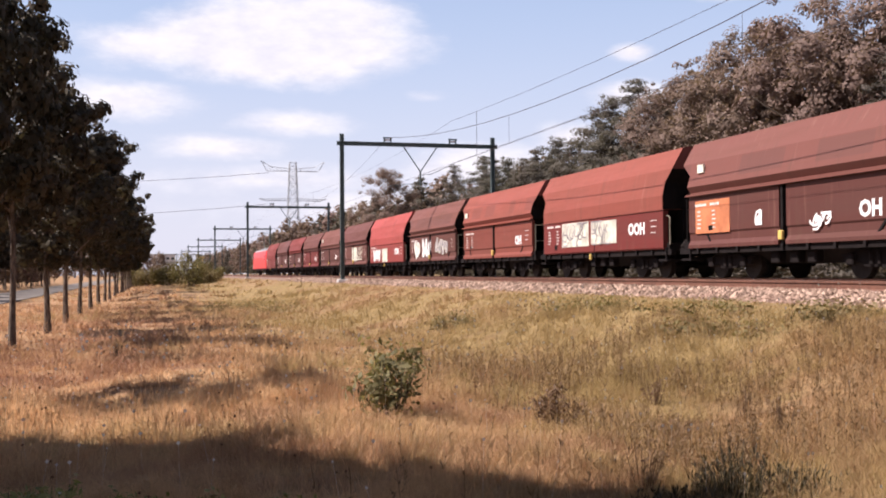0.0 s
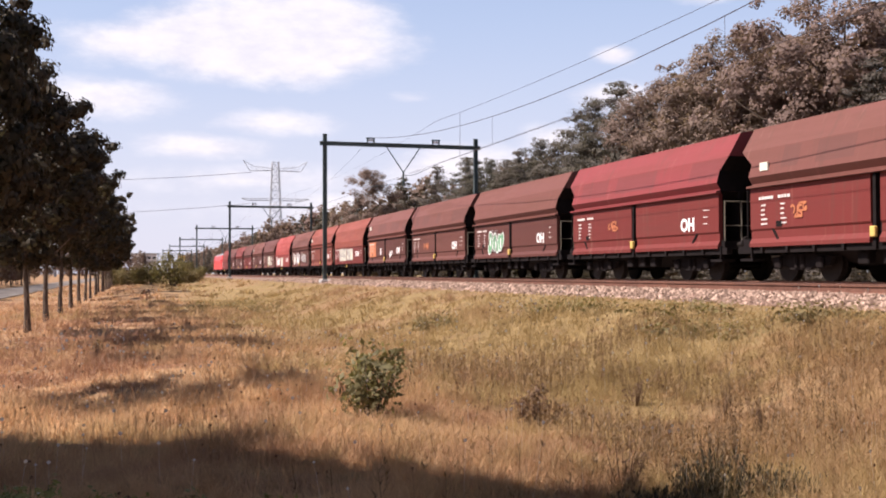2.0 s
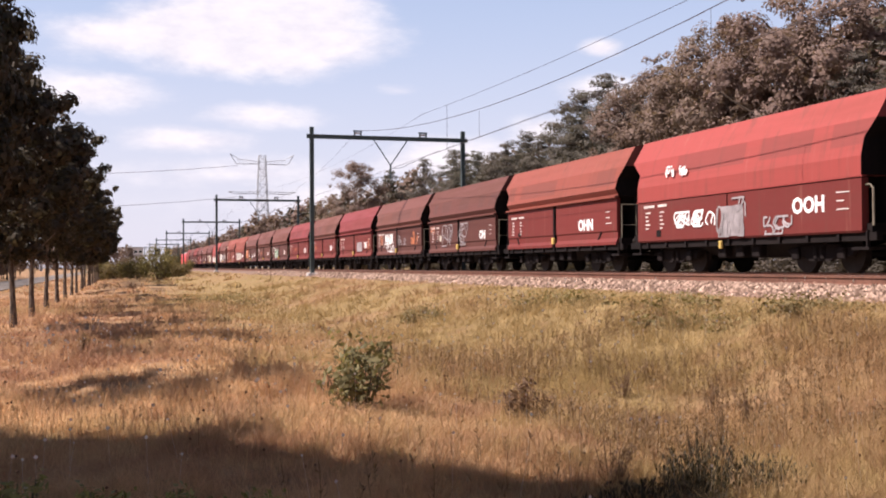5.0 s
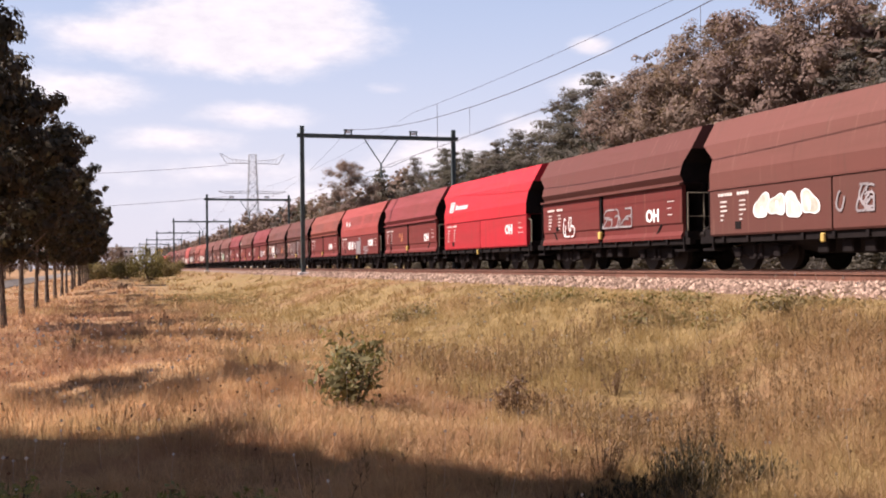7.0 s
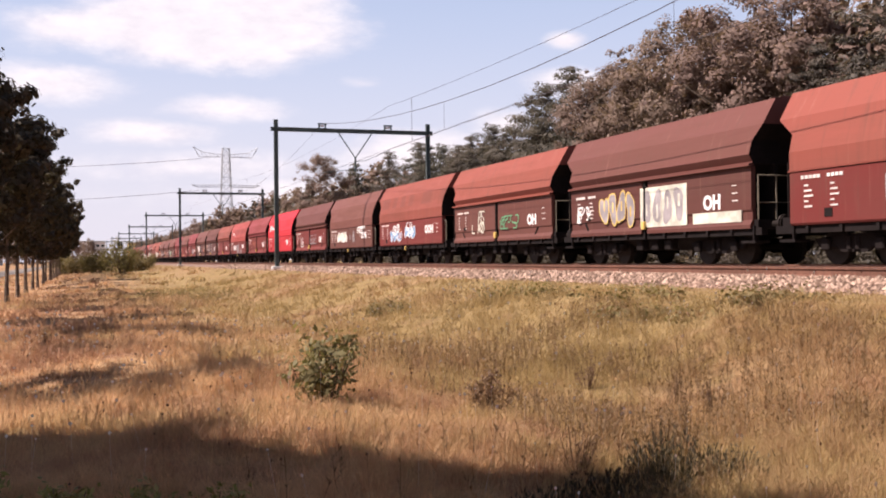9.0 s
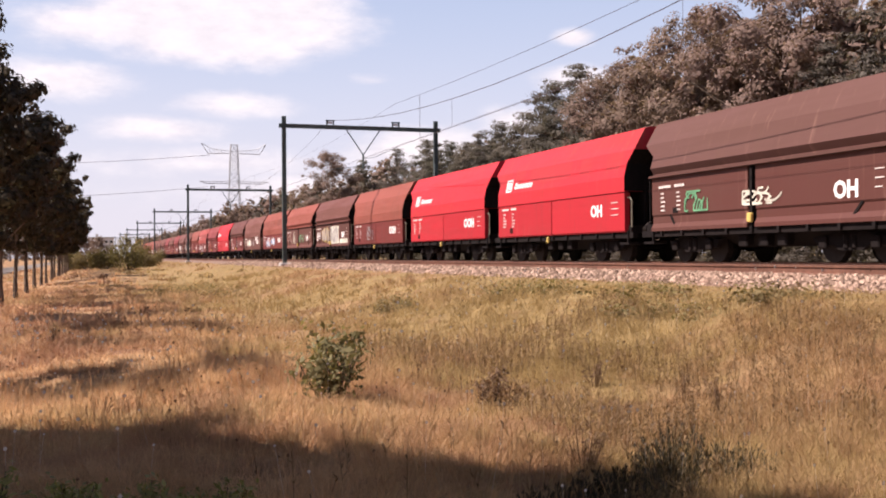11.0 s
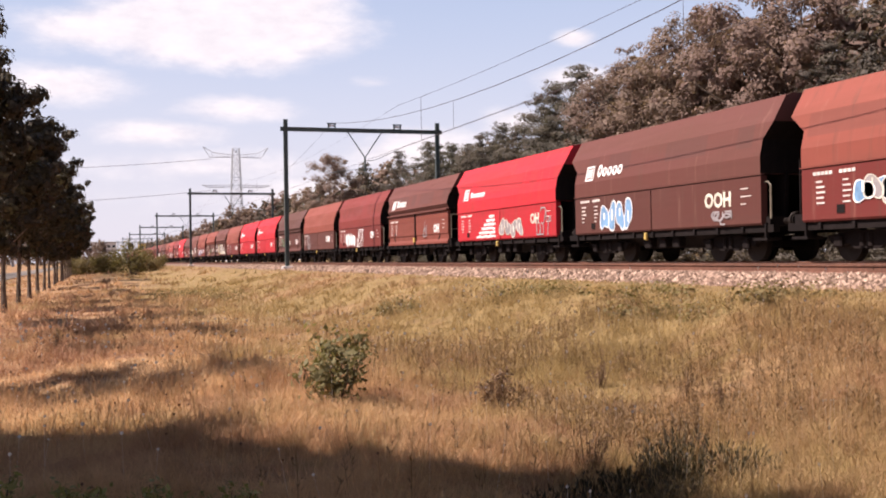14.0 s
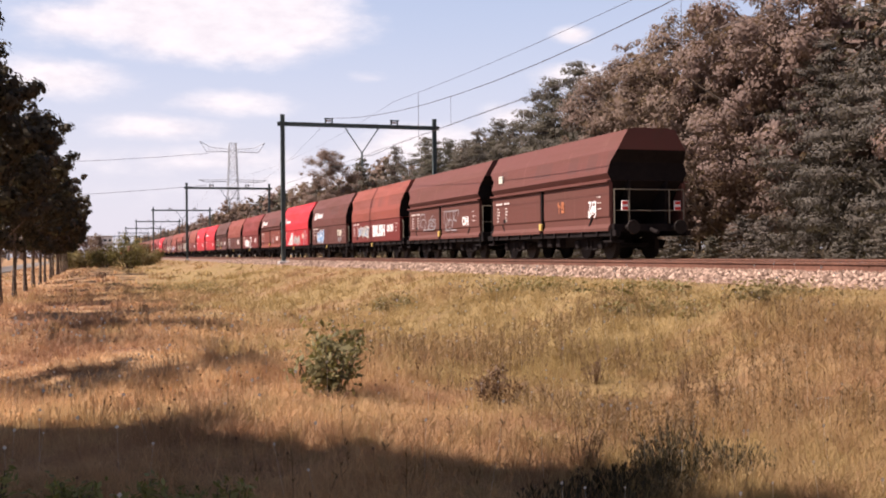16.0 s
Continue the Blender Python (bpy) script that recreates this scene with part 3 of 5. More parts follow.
        box(bm, -1.45, -1.0, y0, y1, 0.55, 0.62)
        box(bm, -1.45, -1.38, y0 + 0.05, y0 + 0.1, 0.55, 1.0)
        part("headstock", bm, UNDER, wagon)
        for sx in (-0.87, 0.87):
            bm = bmesh.new()
            tube(bm, [(sx, u * (half - 0.52), 1.04), (sx, u * (half - 0.08), 1.04)], 0.09, 10)
            tube(bm, [(sx, u * (half - 0.08), 1.04), (sx, u * (half - 0.03), 1.04)], [0.24, 0.23], 14)
            part("buffer", bm, WHEEL, wagon)
        bm = bmesh.new()
        tube(bm, [(0, u * (half - 0.5), 0.98), (0, u * (half - 0.02), 0.86)], 0.07, 8)
        part("coupling", bm, UNDER, wagon)
        if u < 0:
            y = u * (half - 0.56)
            if kind == "A":
                bm = bmesh.new()
                for x in (-1.3, -0.75, 0.75, 1.3):
                    tube(bm, [(x, y, 1.1), (x, y, 2.3)], 0.022, 6)
                tube(bm, [(-1.3, y, 2.3), (1.3, y, 2.3)], 0.022, 6)
                tube(bm, [(-1.3, y, 1.6), (1.3, y, 1.6)], 0.018, 6)
                part("handrail", bm, RAILING, wagon, "pale bent handrail")
            else:
                for x in (-1.36, 1.36):
                    bm = bmesh.new()
                    tube(bm, [(x, y - 0.12, 1.1), (x, y - 0.12, 1.95), (x, y - 0.02, 2.05), (x, y + 0.12, 2.05), (x, y + 0.2, 1.95), (x, y + 0.2, 1.1)], 0.028, 6)
                    part("handrail", bm, RAILING, wagon, "pale bent handrail")
        else:
            bm = bmesh.new()
            for x in (-1.4, -1.0):
                tube(bm, [(x, u * (half - 0.8), 1.15), (x, u * (half - 0.8), 2.5)], 0.02, 6)
            for k in range(5):
                tube(bm, [(-1.4, u * (half - 0.8), 1.3 + 0.25 * k), (-1.0, u * (half - 0.8), 1.3 + 0.25 * k)], 0.015, 6)
            part("ladder", bm, UNDER, wagon)
    return wagon


WAGONS = {"A": build_wagon("A"), "B": build_wagon("B")}
for w in WAGONS.values():
    w.location = (0, 0, -500)

LETTERS = {}


def lettering(body, size, mat):
    key = (body, size, mat.name)
    if key not in LETTERS:
        LETTERS[key] = text_mesh(body, size, mat)
    return LETTERS[key]


def plates(bm, x, items):
    """Thin painted patches on a side: (y0, y1, z0, z1)."""
    for y0, y1, z0, z1 in items:
        box(bm, x - 0.006, x + 0.02, y0, y1, z0, z1)


def scrawl(bm, rng, x, y0, y1, z0, z1, strokes, width):
    """Unreadable spray-paint loops as flat ribbons."""
    for layer in range(strokes):
        cy, cz = rng.uniform(y0, y1), rng.uniform(z0, z1)
        ry, rz = rng.uniform(0.18, 0.5) * (y1 - y0) / 2, rng.uniform(0.3, 0.5) * (z1 - z0)
        p, turn = rng.uniform(0, 6.28), rng.uniform(2.5, 6.0)
        pts = []
        for k in range(13):
            a = p + turn * k / 12
            pts.append((min(max(cy + ry * math.cos(a) * (1 - 0.25 * math.sin(2 * a)), y0), y1), min(max(cz + rz * math.sin(a), z0), z1)))
        for k, ((ya, za), (yb, zb)) in enumerate(zip(pts, pts[1:])):
            d = Vector((yb - ya, zb - za))
            if d.length < 1e-4:
                continue
            n = Vector((-d.y, d.x)).normalized() * width / 2
            d = d.normalized() * width * 0.3
            vs = [bm.verts.new((x - 0.0016 * layer - 0.0001 * k, a, b)) for a, b in ((ya - d.x - n.x, za - d.y - n.y), (yb + d.x - n.x, zb + d.y - n.y), (yb + d.x + n.x, zb + d.y + n.y), (ya - d.x + n.x, za - d.y + n.y))]
            bm.faces.new(vs[::-1])


def bubbles(fill, line, rng, x, y0, y1, z0, z1):
    """A row of swollen unreadable sprayed shapes: filled bodies and their outlines."""
    count = max(2, round((y1 - y0) / 0.62))
    step = (y1 - y0) / count
    for i in range(count):
        cy, cz = y0 + step * (i + 0.5), (z0 + z1) / 2 + rng.uniform(-0.06, 0.06)
        p, q = rng.uniform(0, 6.28), rng.uniform(0, 6.28)
        ring = []
        for k in range(22):
            a = 2 * math.pi * k / 22
            r = 1 + 0.2 * math.sin(2 * a + p) + 0.14 * math.sin(3 * a + q)
            sq = (abs(math.cos(a)) ** 3 + abs(math.sin(a)) ** 3) ** (-1 / 3)
            ring.append((cy + step * 0.5 * r * sq * math.cos(a), cz + (z1 - z0) * 0.42 * r * sq * math.sin(a)))
        depth = x - 0.002 * i
        fill.faces.new([fill.verts.new((depth, y, z)) for y, z in ring][::-1])
        for (ya, za), (yb, zb) in zip(ring, ring[1:] + ring[:1]):
            inner = [(cy + (y - cy) * 0.86, cz + (z - cz) * 0.9) for y, z in ((ya, za), (yb, zb))]
            line.faces.new([line.verts.new((depth - 0.0012, y, z)) for y, z in ((ya, za), inner[0], inner[1], (yb, zb))])
        # a hole or stroke inside the shape
        w, h = step * rng.uniform(0.05, 0.1), (z1 - z0) * rng.uniform(0.1, 0.2)
        dz = rng.uniform(-0.15, 0.15)
        line.faces.new([line.verts.new((depth - 0.0014, cy + y, cz + dz + z)) for y, z in ((w, -h), (-w, -h), (-w, h), (w, h))])


BROWN, DUST, SALMON, RED, CRIMSON = (0.106, 0.037, 0.029), (0.128, 0.047, 0.036), (0.196, 0.052, 0.036), (0.161, 0.029, 0.024), (0.174, 0.033, 0.033)
BRIGHT, DARK, CORAL = (0.435, 0.022, 0.030), (0.085, 0.037, 0.030), (0.261, 0.050, 0.042)
# kind, upper colour, lower colour, letters, letter paint, then the patches and scrawls that mark it out
# marks: (paint, y from the front end as a share, share wide, z0, z1, "plate" or number of strokes)
TRAIN = [
    ("B", RED, RED, "", WHITE, []), ("A", BROWN, BROWN, "OH", WHITE, []), ("A", RED, BROWN, "OH", WHITE, []), ("A", BROWN, RED, "OH", WHITE, []),
    ("A", DUST, BROWN, "OH", WHITE, [(CREAM, 0.08, 0.05, 3.2, 3.5, "plate")]),
    ("A", BROWN, DUST, "", WHITE, [(CREAM, 0.42, 0.2, 1.3, 2.4, "plate"), (CREAM, 0.64, 0.2, 1.4, 2.35, 9)]),
    ("B", CORAL, CORAL, "OOH", WHITE, [(WHITE, 0.12, 0.22, 1.2, 2.3, 12), (CREAM, 0.4, 0.15, 1.2, 2.2, "plate")]),
    ("A", DUST, DUST, "", WHITE, [(CREAM, 0.12, 0.12, 1.2, 2.4, 12), (WHITE, 0.3, 0.2, 1.2, 2.4, 10), (GREYP, 0.6, 0.25, 1.4, 2.3, 10)]),
    ("A", SALMON, SALMON, "OH", WHITE, [(CREAM, 0.03, 0.04, 3.1, 3.35, "plate")]),
    ("B", SALMON, RED, "OOH", WHITE, [(CREAM, 0.19, 0.25, 1.45, 2.4, "plate"), (CREAM, 0.46, 0.21, 1.5, 2.35, "plate"), (GREYP, 0.2, 0.24, 1.5, 2.35, 9), (GREYP, 0.47, 0.19, 1.5, 2.35, 7)]),
    # the first of the wagons that pass close by
    ("A", DUST, BROWN, "OH", WHITE, [(ORANGE, 0.04, 0.19, 1.45, 2.45, "plate"), (CREAM, 0.05, 0.035, 3.25, 3.5, "plate"), (WHITE, 0.32, 0.07, 1.6, 2.0, 5), (WHITE, 0.6, 0.09, 1.35, 1.75, 7)]),
    ("A", DUST, DUST, "OH", WHITE, [(ORANGE, 0.26, 0.1, 1.7, 2.0, 7)]),
    ("A", DUST, BROWN, "OH", WHITE, [(GREENP, 0.2, 0.2, 1.2, 2.3, 14), (GREYP, 0.22, 0.1, 1.3, 2.3, 4)]),
    ("A", CRIMSON, RED, "OH", WHITE, [(ORANGE, 0.3, 0.07, 1.8, 2.1, 5)]),
    ("A", DUST, RED, "OH", WHITE, [(CREAM, 0.05, 0.035, 2.98, 3.2, "plate"), (ORANGE, 0.17, 0.07, 1.75, 2.1, 5)]),
    ("A", CRIMSON, RED, "OH", WHITE, [(GREYP, 0.58, 0.15, 1.35, 2.0, "plate"), (ORANGE, 0.9, 0.05, 1.5, 2.2, 5)]),
    ("A", DUST, BROWN, "OH", ORANGE, [("text", 0.31, 0.8, 1.98, 0, "MASR"), (WHITE, 0.2, 0.22, 1.2, 1.7, 9), (ORANGE, 0.06, 0.1, 1.7, 2.2, 4), (GREYP, 0.52, 0.18, 1.6, 2.2, 7), (ORANGE, 0.82, 0.12, 1.6, 2.3, 6)]),
    ("A", BROWN, BROWN, "OH", WHITE, [(ORANGE, 0.03, 0.1, 2.05, 2.4, 3), (GREYP, 0.22, 0.18, 1.35, 2.4, 8), (GREYP, 0.47, 0.2, 1.35, 2.4, 8), (CREAM, 0.18, 0.03, 1.6, 1.9, "plate")]),
    ("A", SALMON, RED, "OHN", WHITE, []),
    ("B", CORAL, RED, "OOH", WHITE, [(WHITE, 0.2, 0.1, 1.6, 2.05, 9), (WHITE, 0.31, 0.12, 1.6, 2.05, 9), (GREYP, 0.44, 0.13, 1.1, 2.3, 9), (GREYP, 0.46, 0.1, 1.15, 2.1, "plate"), (GREYP, 0.65, 0.11, 1.1, 1.7, 7), (WHITE, 0.17, 0.045, 2.95, 3.25, 6), (WHITE, 0.24, 0.05, 2.95, 3.2, 6)]),
    ("A", CRIMSON, RED, "OH", WHITE, [(ORANGE, 0.3, 0.08, 1.7, 2.1, 6)]),
    ("B", BRIGHT, BRIGHT, "OH", WHITE, [("brand", 0, 0, 0, 0, 0)]),
    ("A", BROWN, RED, "OH", WHITE, [(WHITE, 0.18, 0.1, 1.3, 2.0, 4), (GREYP, 0.5, 0.2, 1.5, 2.1, 8)]),
    ("B", DUST, DUST, "OOH", WHITE, [(CREAM, 0.2, 0.24, 1.5, 2.2, 14), (GREYP, 0.5, 0.12, 1.6, 2.2, 8), (WHITE, 0.68, 0.2, 2.1, 2.5, 6)]),
    ("B", SALMON, RED, "OOH", WHITE, [(BLUEP, 0.2, 0.2, 1.4, 2.0, 10), (BLUEP, 0.45, 0.17, 1.5, 2.2, 10), (WHITE, 0.26, 0.1, 1.6, 2.3, 9), (WHITE, 0.48, 0.1, 1.7, 2.35, 9), (ORANGE, 0.34, 0.06, 1.6, 2.1, 4)]),
    ("A", SALMON, DUST, "OH", WHITE, [(CREAM, 0.2, 0.16, 1.4, 2.3, 6), (GREENP, 0.53, 0.18, 1.5, 2.0, 8)]),
    ("A", BROWN, BROWN, "OH", WHITE, [(WHITE, 0.05, 0.1, 1.5, 2.0, 7), (YELLOW, 0.21, 0.22, 1.3, 2.4, 14), (CREAM, 0.46, 0.25, 1.2, 2.4, "plate"), (GREYP, 0.47, 0.23, 1.25, 2.35, 10), (CREAM, 0.74, 0.22, 1.2, 1.5, "plate")]),
    ("B", SALMON, RED, "OOH", WHITE, [(GREYP, 0.3, 0.15, 1.5, 2.2, 6)]),
    ("B", BRIGHT, BRIGHT, "OOH", WHITE, [("brand", 0, 0, 0, 0, 0)]),
    ("B", BRIGHT, BRIGHT, "OH", WHITE, [("brand", 0, 0, 0, 0, 0)]),
    ("A", DARK, BROWN, "OH", WHITE, [(GREENP, 0.18, 0.11, 1.55, 2.1, 8), (CREAM, 0.45, 0.18, 1.6, 2.0, 9)]),
    ("B", SALMON, BROWN, "OOH", WHITE, [(GREYP, 0.15, 0.1, 1.3, 2.3, 8)]),
    ("B", RED, RED, "OH", WHITE, [(WHITE, 0.19, 0.24, 1.2, 2.15, 20), (WHITE, 0.47, 0.2, 1.2, 2.3, 8)]),
    ("A", BROWN, SALMON, "OH", WHITE, [("word", 0, 0, 0, 0, 0), (GREYP, 0.58, 0.1, 1.4, 2.2, 4)]),
    ("B", BRIGHT, BRIGHT, "OH", CREAM, [("brand", 0, 0, 0, 0, 0), ("rows", 0, 0, 0, 0, 0), (GREYP, 0.48, 0.23, 1.15, 2.0, 20), (GREYP, 0.84, 0.12, 1.3, 2.3, 6)]),
    ("B", BROWN, BROWN, "OOH", CREAM, [("word", 0, 0, 0, 0, 0), (BLUEP, 0.18, 0.2, 1.1, 2.3, 14), (GREYP, 0.78, 0.1, 1.1, 1.6, 7)]),
    ("B", SALMON, RED, "OOH", WHITE, [(BLUEP, 0.17, 0.22, 1.55, 2.2, 12), (GREYP, 0.2, 0.2, 1.5, 2.2, 10), ("text", 0.60, 0.9, 1.8, 0, "BRUSH")]),
    ("A", BROWN, DUST, "OH", WHITE, [(GREYP, 0.17, 0.26, 1.5, 2.3, 9), (GREYP, 0.55, 0.2, 1.4, 2.3, 9)]),
    ("A", BROWN, DUST, "", WHITE, [(CREAM, 0.07, 0.04, 3.1, 3.4, "plate"), (ORANGE, 0.62, 0.05, 1.75, 2.1, 6), (WHITE, 0.86, 0.05, 1.5, 2.0, 7)]),
]
WAGONS_AHEAD, SPEED, GAIN, FRONT = 10, 22.159, 0.01687, 31.3
BEHAVIOUR = []


def mark_wagon(wagon, kind, letters, paint, marks, rng):
    length = LEN_A if kind == "A" else LEN_B
    low, rear = length / 2 - FRONT_IN, length / 2 - REAR_IN
    drop = -0.08 if kind == "A" else -0.24
    side = -(1.438 if kind == "A" else 1.498)

    def at(share):
        return low - share * (low + rear)

    if letters:
        ob = new("letters", lettering(letters, 0.55, paint))
        ob.parent, ob.location = wagon, (side, at((0.76 if letters == "OHN" else 0.83) if kind == "A" else 0.82), 1.67)
        tagged(ob, "painted letters " + letters)
    # small data panels: unreadable rows of figures
    bm = bmesh.new()
    rows = []
    for y, n in ((0.04, 5), (0.125, 4)):
        for k in range(n):
            rows.append((at(y + 0.013 * k + 0.010), at(y + 0.013 * k), 2.28, 2.36))
    for k in range(5):
        w = rng.uniform(0.012, 0.03)
        rows.append((at(0.05 + w), at(0.05), 1.6 + 0.125 * k, 1.645 + 0.125 * k))
        rows.append((at(0.135 + w * 0.9), at(0.135), 1.6 + 0.125 * k, 1.64 + 0.125 * k))
    for k in range(3):
        w = rng.uniform(0.02, 0.045)
        rows.append((at(0.92 + w), at(0.92), 1.75 + 0.2 * k, 1.775 + 0.2 * k))
    plates(bm, side, [(a, b, c + drop, d + drop) for a, b, c, d in rows])
    tagged(part("data_panel", bm, FIGURES, wagon, "small rows of white figures"), kind="stuff")
    bm = bmesh.new()
    plates(bm, side, [(at(0.14), at(0.115), 1.12 if kind == "B" else 1.45, 1.32 if kind == "B" else 1.6)])
    part("label_holder", bm, UNDER, wagon)
    for kind_of, y, w, z0, z1, how in marks:
        if z0 < 2.6:
            z0, z1 = z0 + drop, z1 + drop
            if kind == "B" and how != 0:
                z0, z1 = max(z0, 1.02), min(z1, 2.2)
        bm = bmesh.new()
        upper = -(1.52 if z0 > 2.7 else -side)
        if kind_of == "brand" or kind_of == "word":
            # the company's badge and word, as plain shapes on the sloping side
            skin = (SKIN_A if kind == "A" else SKIN_B)[::-1]

            def slant(z):
                return -(float(np.interp(z, [p[1] for p in skin], [p[0] for p in skin])) + 0.02)
            y0 = at(0.075)
            sink = -0.06 if kind == "A" else -0.2
            for a, b, c, d in ((0, 0.6, 3.42, 3.48), (0, 0.6, 2.98, 3.04), (0, 0.07, 2.98, 3.48), (0.53, 0.6, 2.98, 3.48), (0.14, 0.27, 3.08, 3.38), (0.33, 0.46, 3.08, 3.38)):
                loft(bm, [[(slant(z + sink) + o, y0 - v, z + sink) for v, z in ((a, c), (b, c), (b, d), (a, d))] for o in (0.02, 0.0)])
            count, tall = (7, 0.27) if kind_of == "brand" else (5, 0.42)
            step = 0.26 if kind_of == "brand" else 0.36
            for k in range(count):
                # round, hollow shapes of the word's size
                high = tall if k == 0 else tall * 0.74
                cy, cz, ry, rz = 0.85 + step * (k + 0.45), 3.06 + high / 2, step * 0.42, high / 2
                turns = [2 * math.pi * q / 14 for q in range(15)]
                for a, b in zip(turns, turns[1:]):
                    ring = [(cy + ry * f * math.cos(w), cz + rz * f * math.sin(w)) for w, f in ((a, 1.0), (b, 1.0), (b, 0.5), (a, 0.5))]
                    loft(bm, [[(slant(z + sink) + o, y0 - v, z + sink) for v, z in ring] for o in (0.02, 0.0)])
            tagged(part("badge", bm, WHITE, wagon, "white badge and word"), kind="stuff")
            continue
        if kind_of == "rows":
            lines = []
            for k in range(6):
                y1 = at(0.23 + 0.028 * k)
                while y1 > at(0.43):
                    long = rng.uniform(0.1, 0.3)
                    z = 1.06 + 0.17 * k + rng.uniform(-0.015, 0.015)
                    lines.append((max(y1 - long, at(0.44)), y1, z, z + rng.uniform(0.09, 0.13)))
                    y1 -= long + 0.05
            plates(bm, side, lines)
            tagged(part("scrawl", bm, WHITE, wagon, "white sprayed lines of writing"), kind="stuff")
            continue
        if kind_of == "text":
            ob = new("sprayed_word", lettering(how, w, WHITE))
            ob.parent, ob.location = wagon, (side - 0.01, at(y), z0)
            continue
        if how == "plate":
            y0, y1 = at(y + w), at(y)
            if z0 > 2.7:
                x = -float(np.interp((z0 + z1) / 2, [2.9, 3.3, 3.62], [1.49, 1.42, 1.33])) - 0.02
                box(bm, x, x + 0.05, y0, y1, z0, z1)
            else:
                box(bm, side - 0.003, side + 0.02, y0, y1, z0, z1)
            part("patch", bm, kind_of, wagon)
        else:
            if how >= 10:
                outline = bmesh.new()
                bubbles(bm, outline, rng, side - 0.008, at(y + w), at(y), z0, z1)
                edge = {BLUEP: WHITE, YELLOW: YELLOW, WHITE: GREYP, CREAM: WHITE, GREYP: CREAM}.get(kind_of, WHITE)
                tagged(part("graffiti", bm, GREYP if kind_of is YELLOW else kind_of, wagon, "sprayed graffiti shapes"), kind="stuff")
                tagged(part("graffiti_outline", outline, edge, wagon), kind="stuff")
                continue
            scrawl(bm, rng, side - 0.008 if z0 < 2.7 else -1.5, at(y + w), at(y), z0, z1, how, 0.055 if how < 10 else 0.075)
            tagged(part("scrawl", bm, kind_of, wagon), kind="stuff")


def build_train():
    rng = random.Random(7)
    s = FRONT + sum(LEN_A if w[0] == "A" else LEN_B for w in TRAIN[:WAGONS_AHEAD])
    names = {BROWN: "brown", DUST: "dusty brown", SALMON: "faded salmon", RED: "dull red", CRIMSON: "crimson", BRIGHT: "bright red", DARK: "dark brown", CORAL: "coral red"}
    front = s
    for kind, up, down, letters, paint, marks in TRAIN:
        length = LEN_A if kind == "A" else LEN_B
        wagon = copy_thing(WAGONS[kind], pose(TRAIN_TRACK, s - length / 2, 0))
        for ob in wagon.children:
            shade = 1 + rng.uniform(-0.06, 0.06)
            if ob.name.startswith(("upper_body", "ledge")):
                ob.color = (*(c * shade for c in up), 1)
            # flaps a fifth darker: weaker light on upright sides put into the colour
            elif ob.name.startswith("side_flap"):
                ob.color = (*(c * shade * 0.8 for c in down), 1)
        mark_wagon(wagon, kind, letters, paint, marks, rng)
        extra = " with sprayed graffiti" if len([m for m in marks if m[5] not in (0, "plate") or m[0] == "text"]) else " with white lettering"
        tagged(wagon, f"{names[up]} steel hopper wagon{extra} on the rails", "freight wagon", "hopper wagons of the train")
        BEHAVIOUR.append((wagon, s - length / 2))
        s -= length
    # tail boards on the last wagon's end
    for x in (-0.98, 0.98):
        bm = bmesh.new()
        box(bm, x - 0.12, x + 0.12, -length / 2 + 0.42, -length / 2 + 0.46, 1.6, 1.92, 0.01)
        board = part("tail_board", bm, WHITE, wagon, "red and white tail board")
        bm = bmesh.new()
        for z in (1.62, 1.8):
            box(bm, x - 0.10, x + 0.10, -length / 2 + 0.412, -length / 2 + 0.43, z, z + 0.1)
        part("red_field", bm, LOCO_RED, board)
    loco = build_loco()
    BEHAVIOUR.append((loco, front + 9.7))


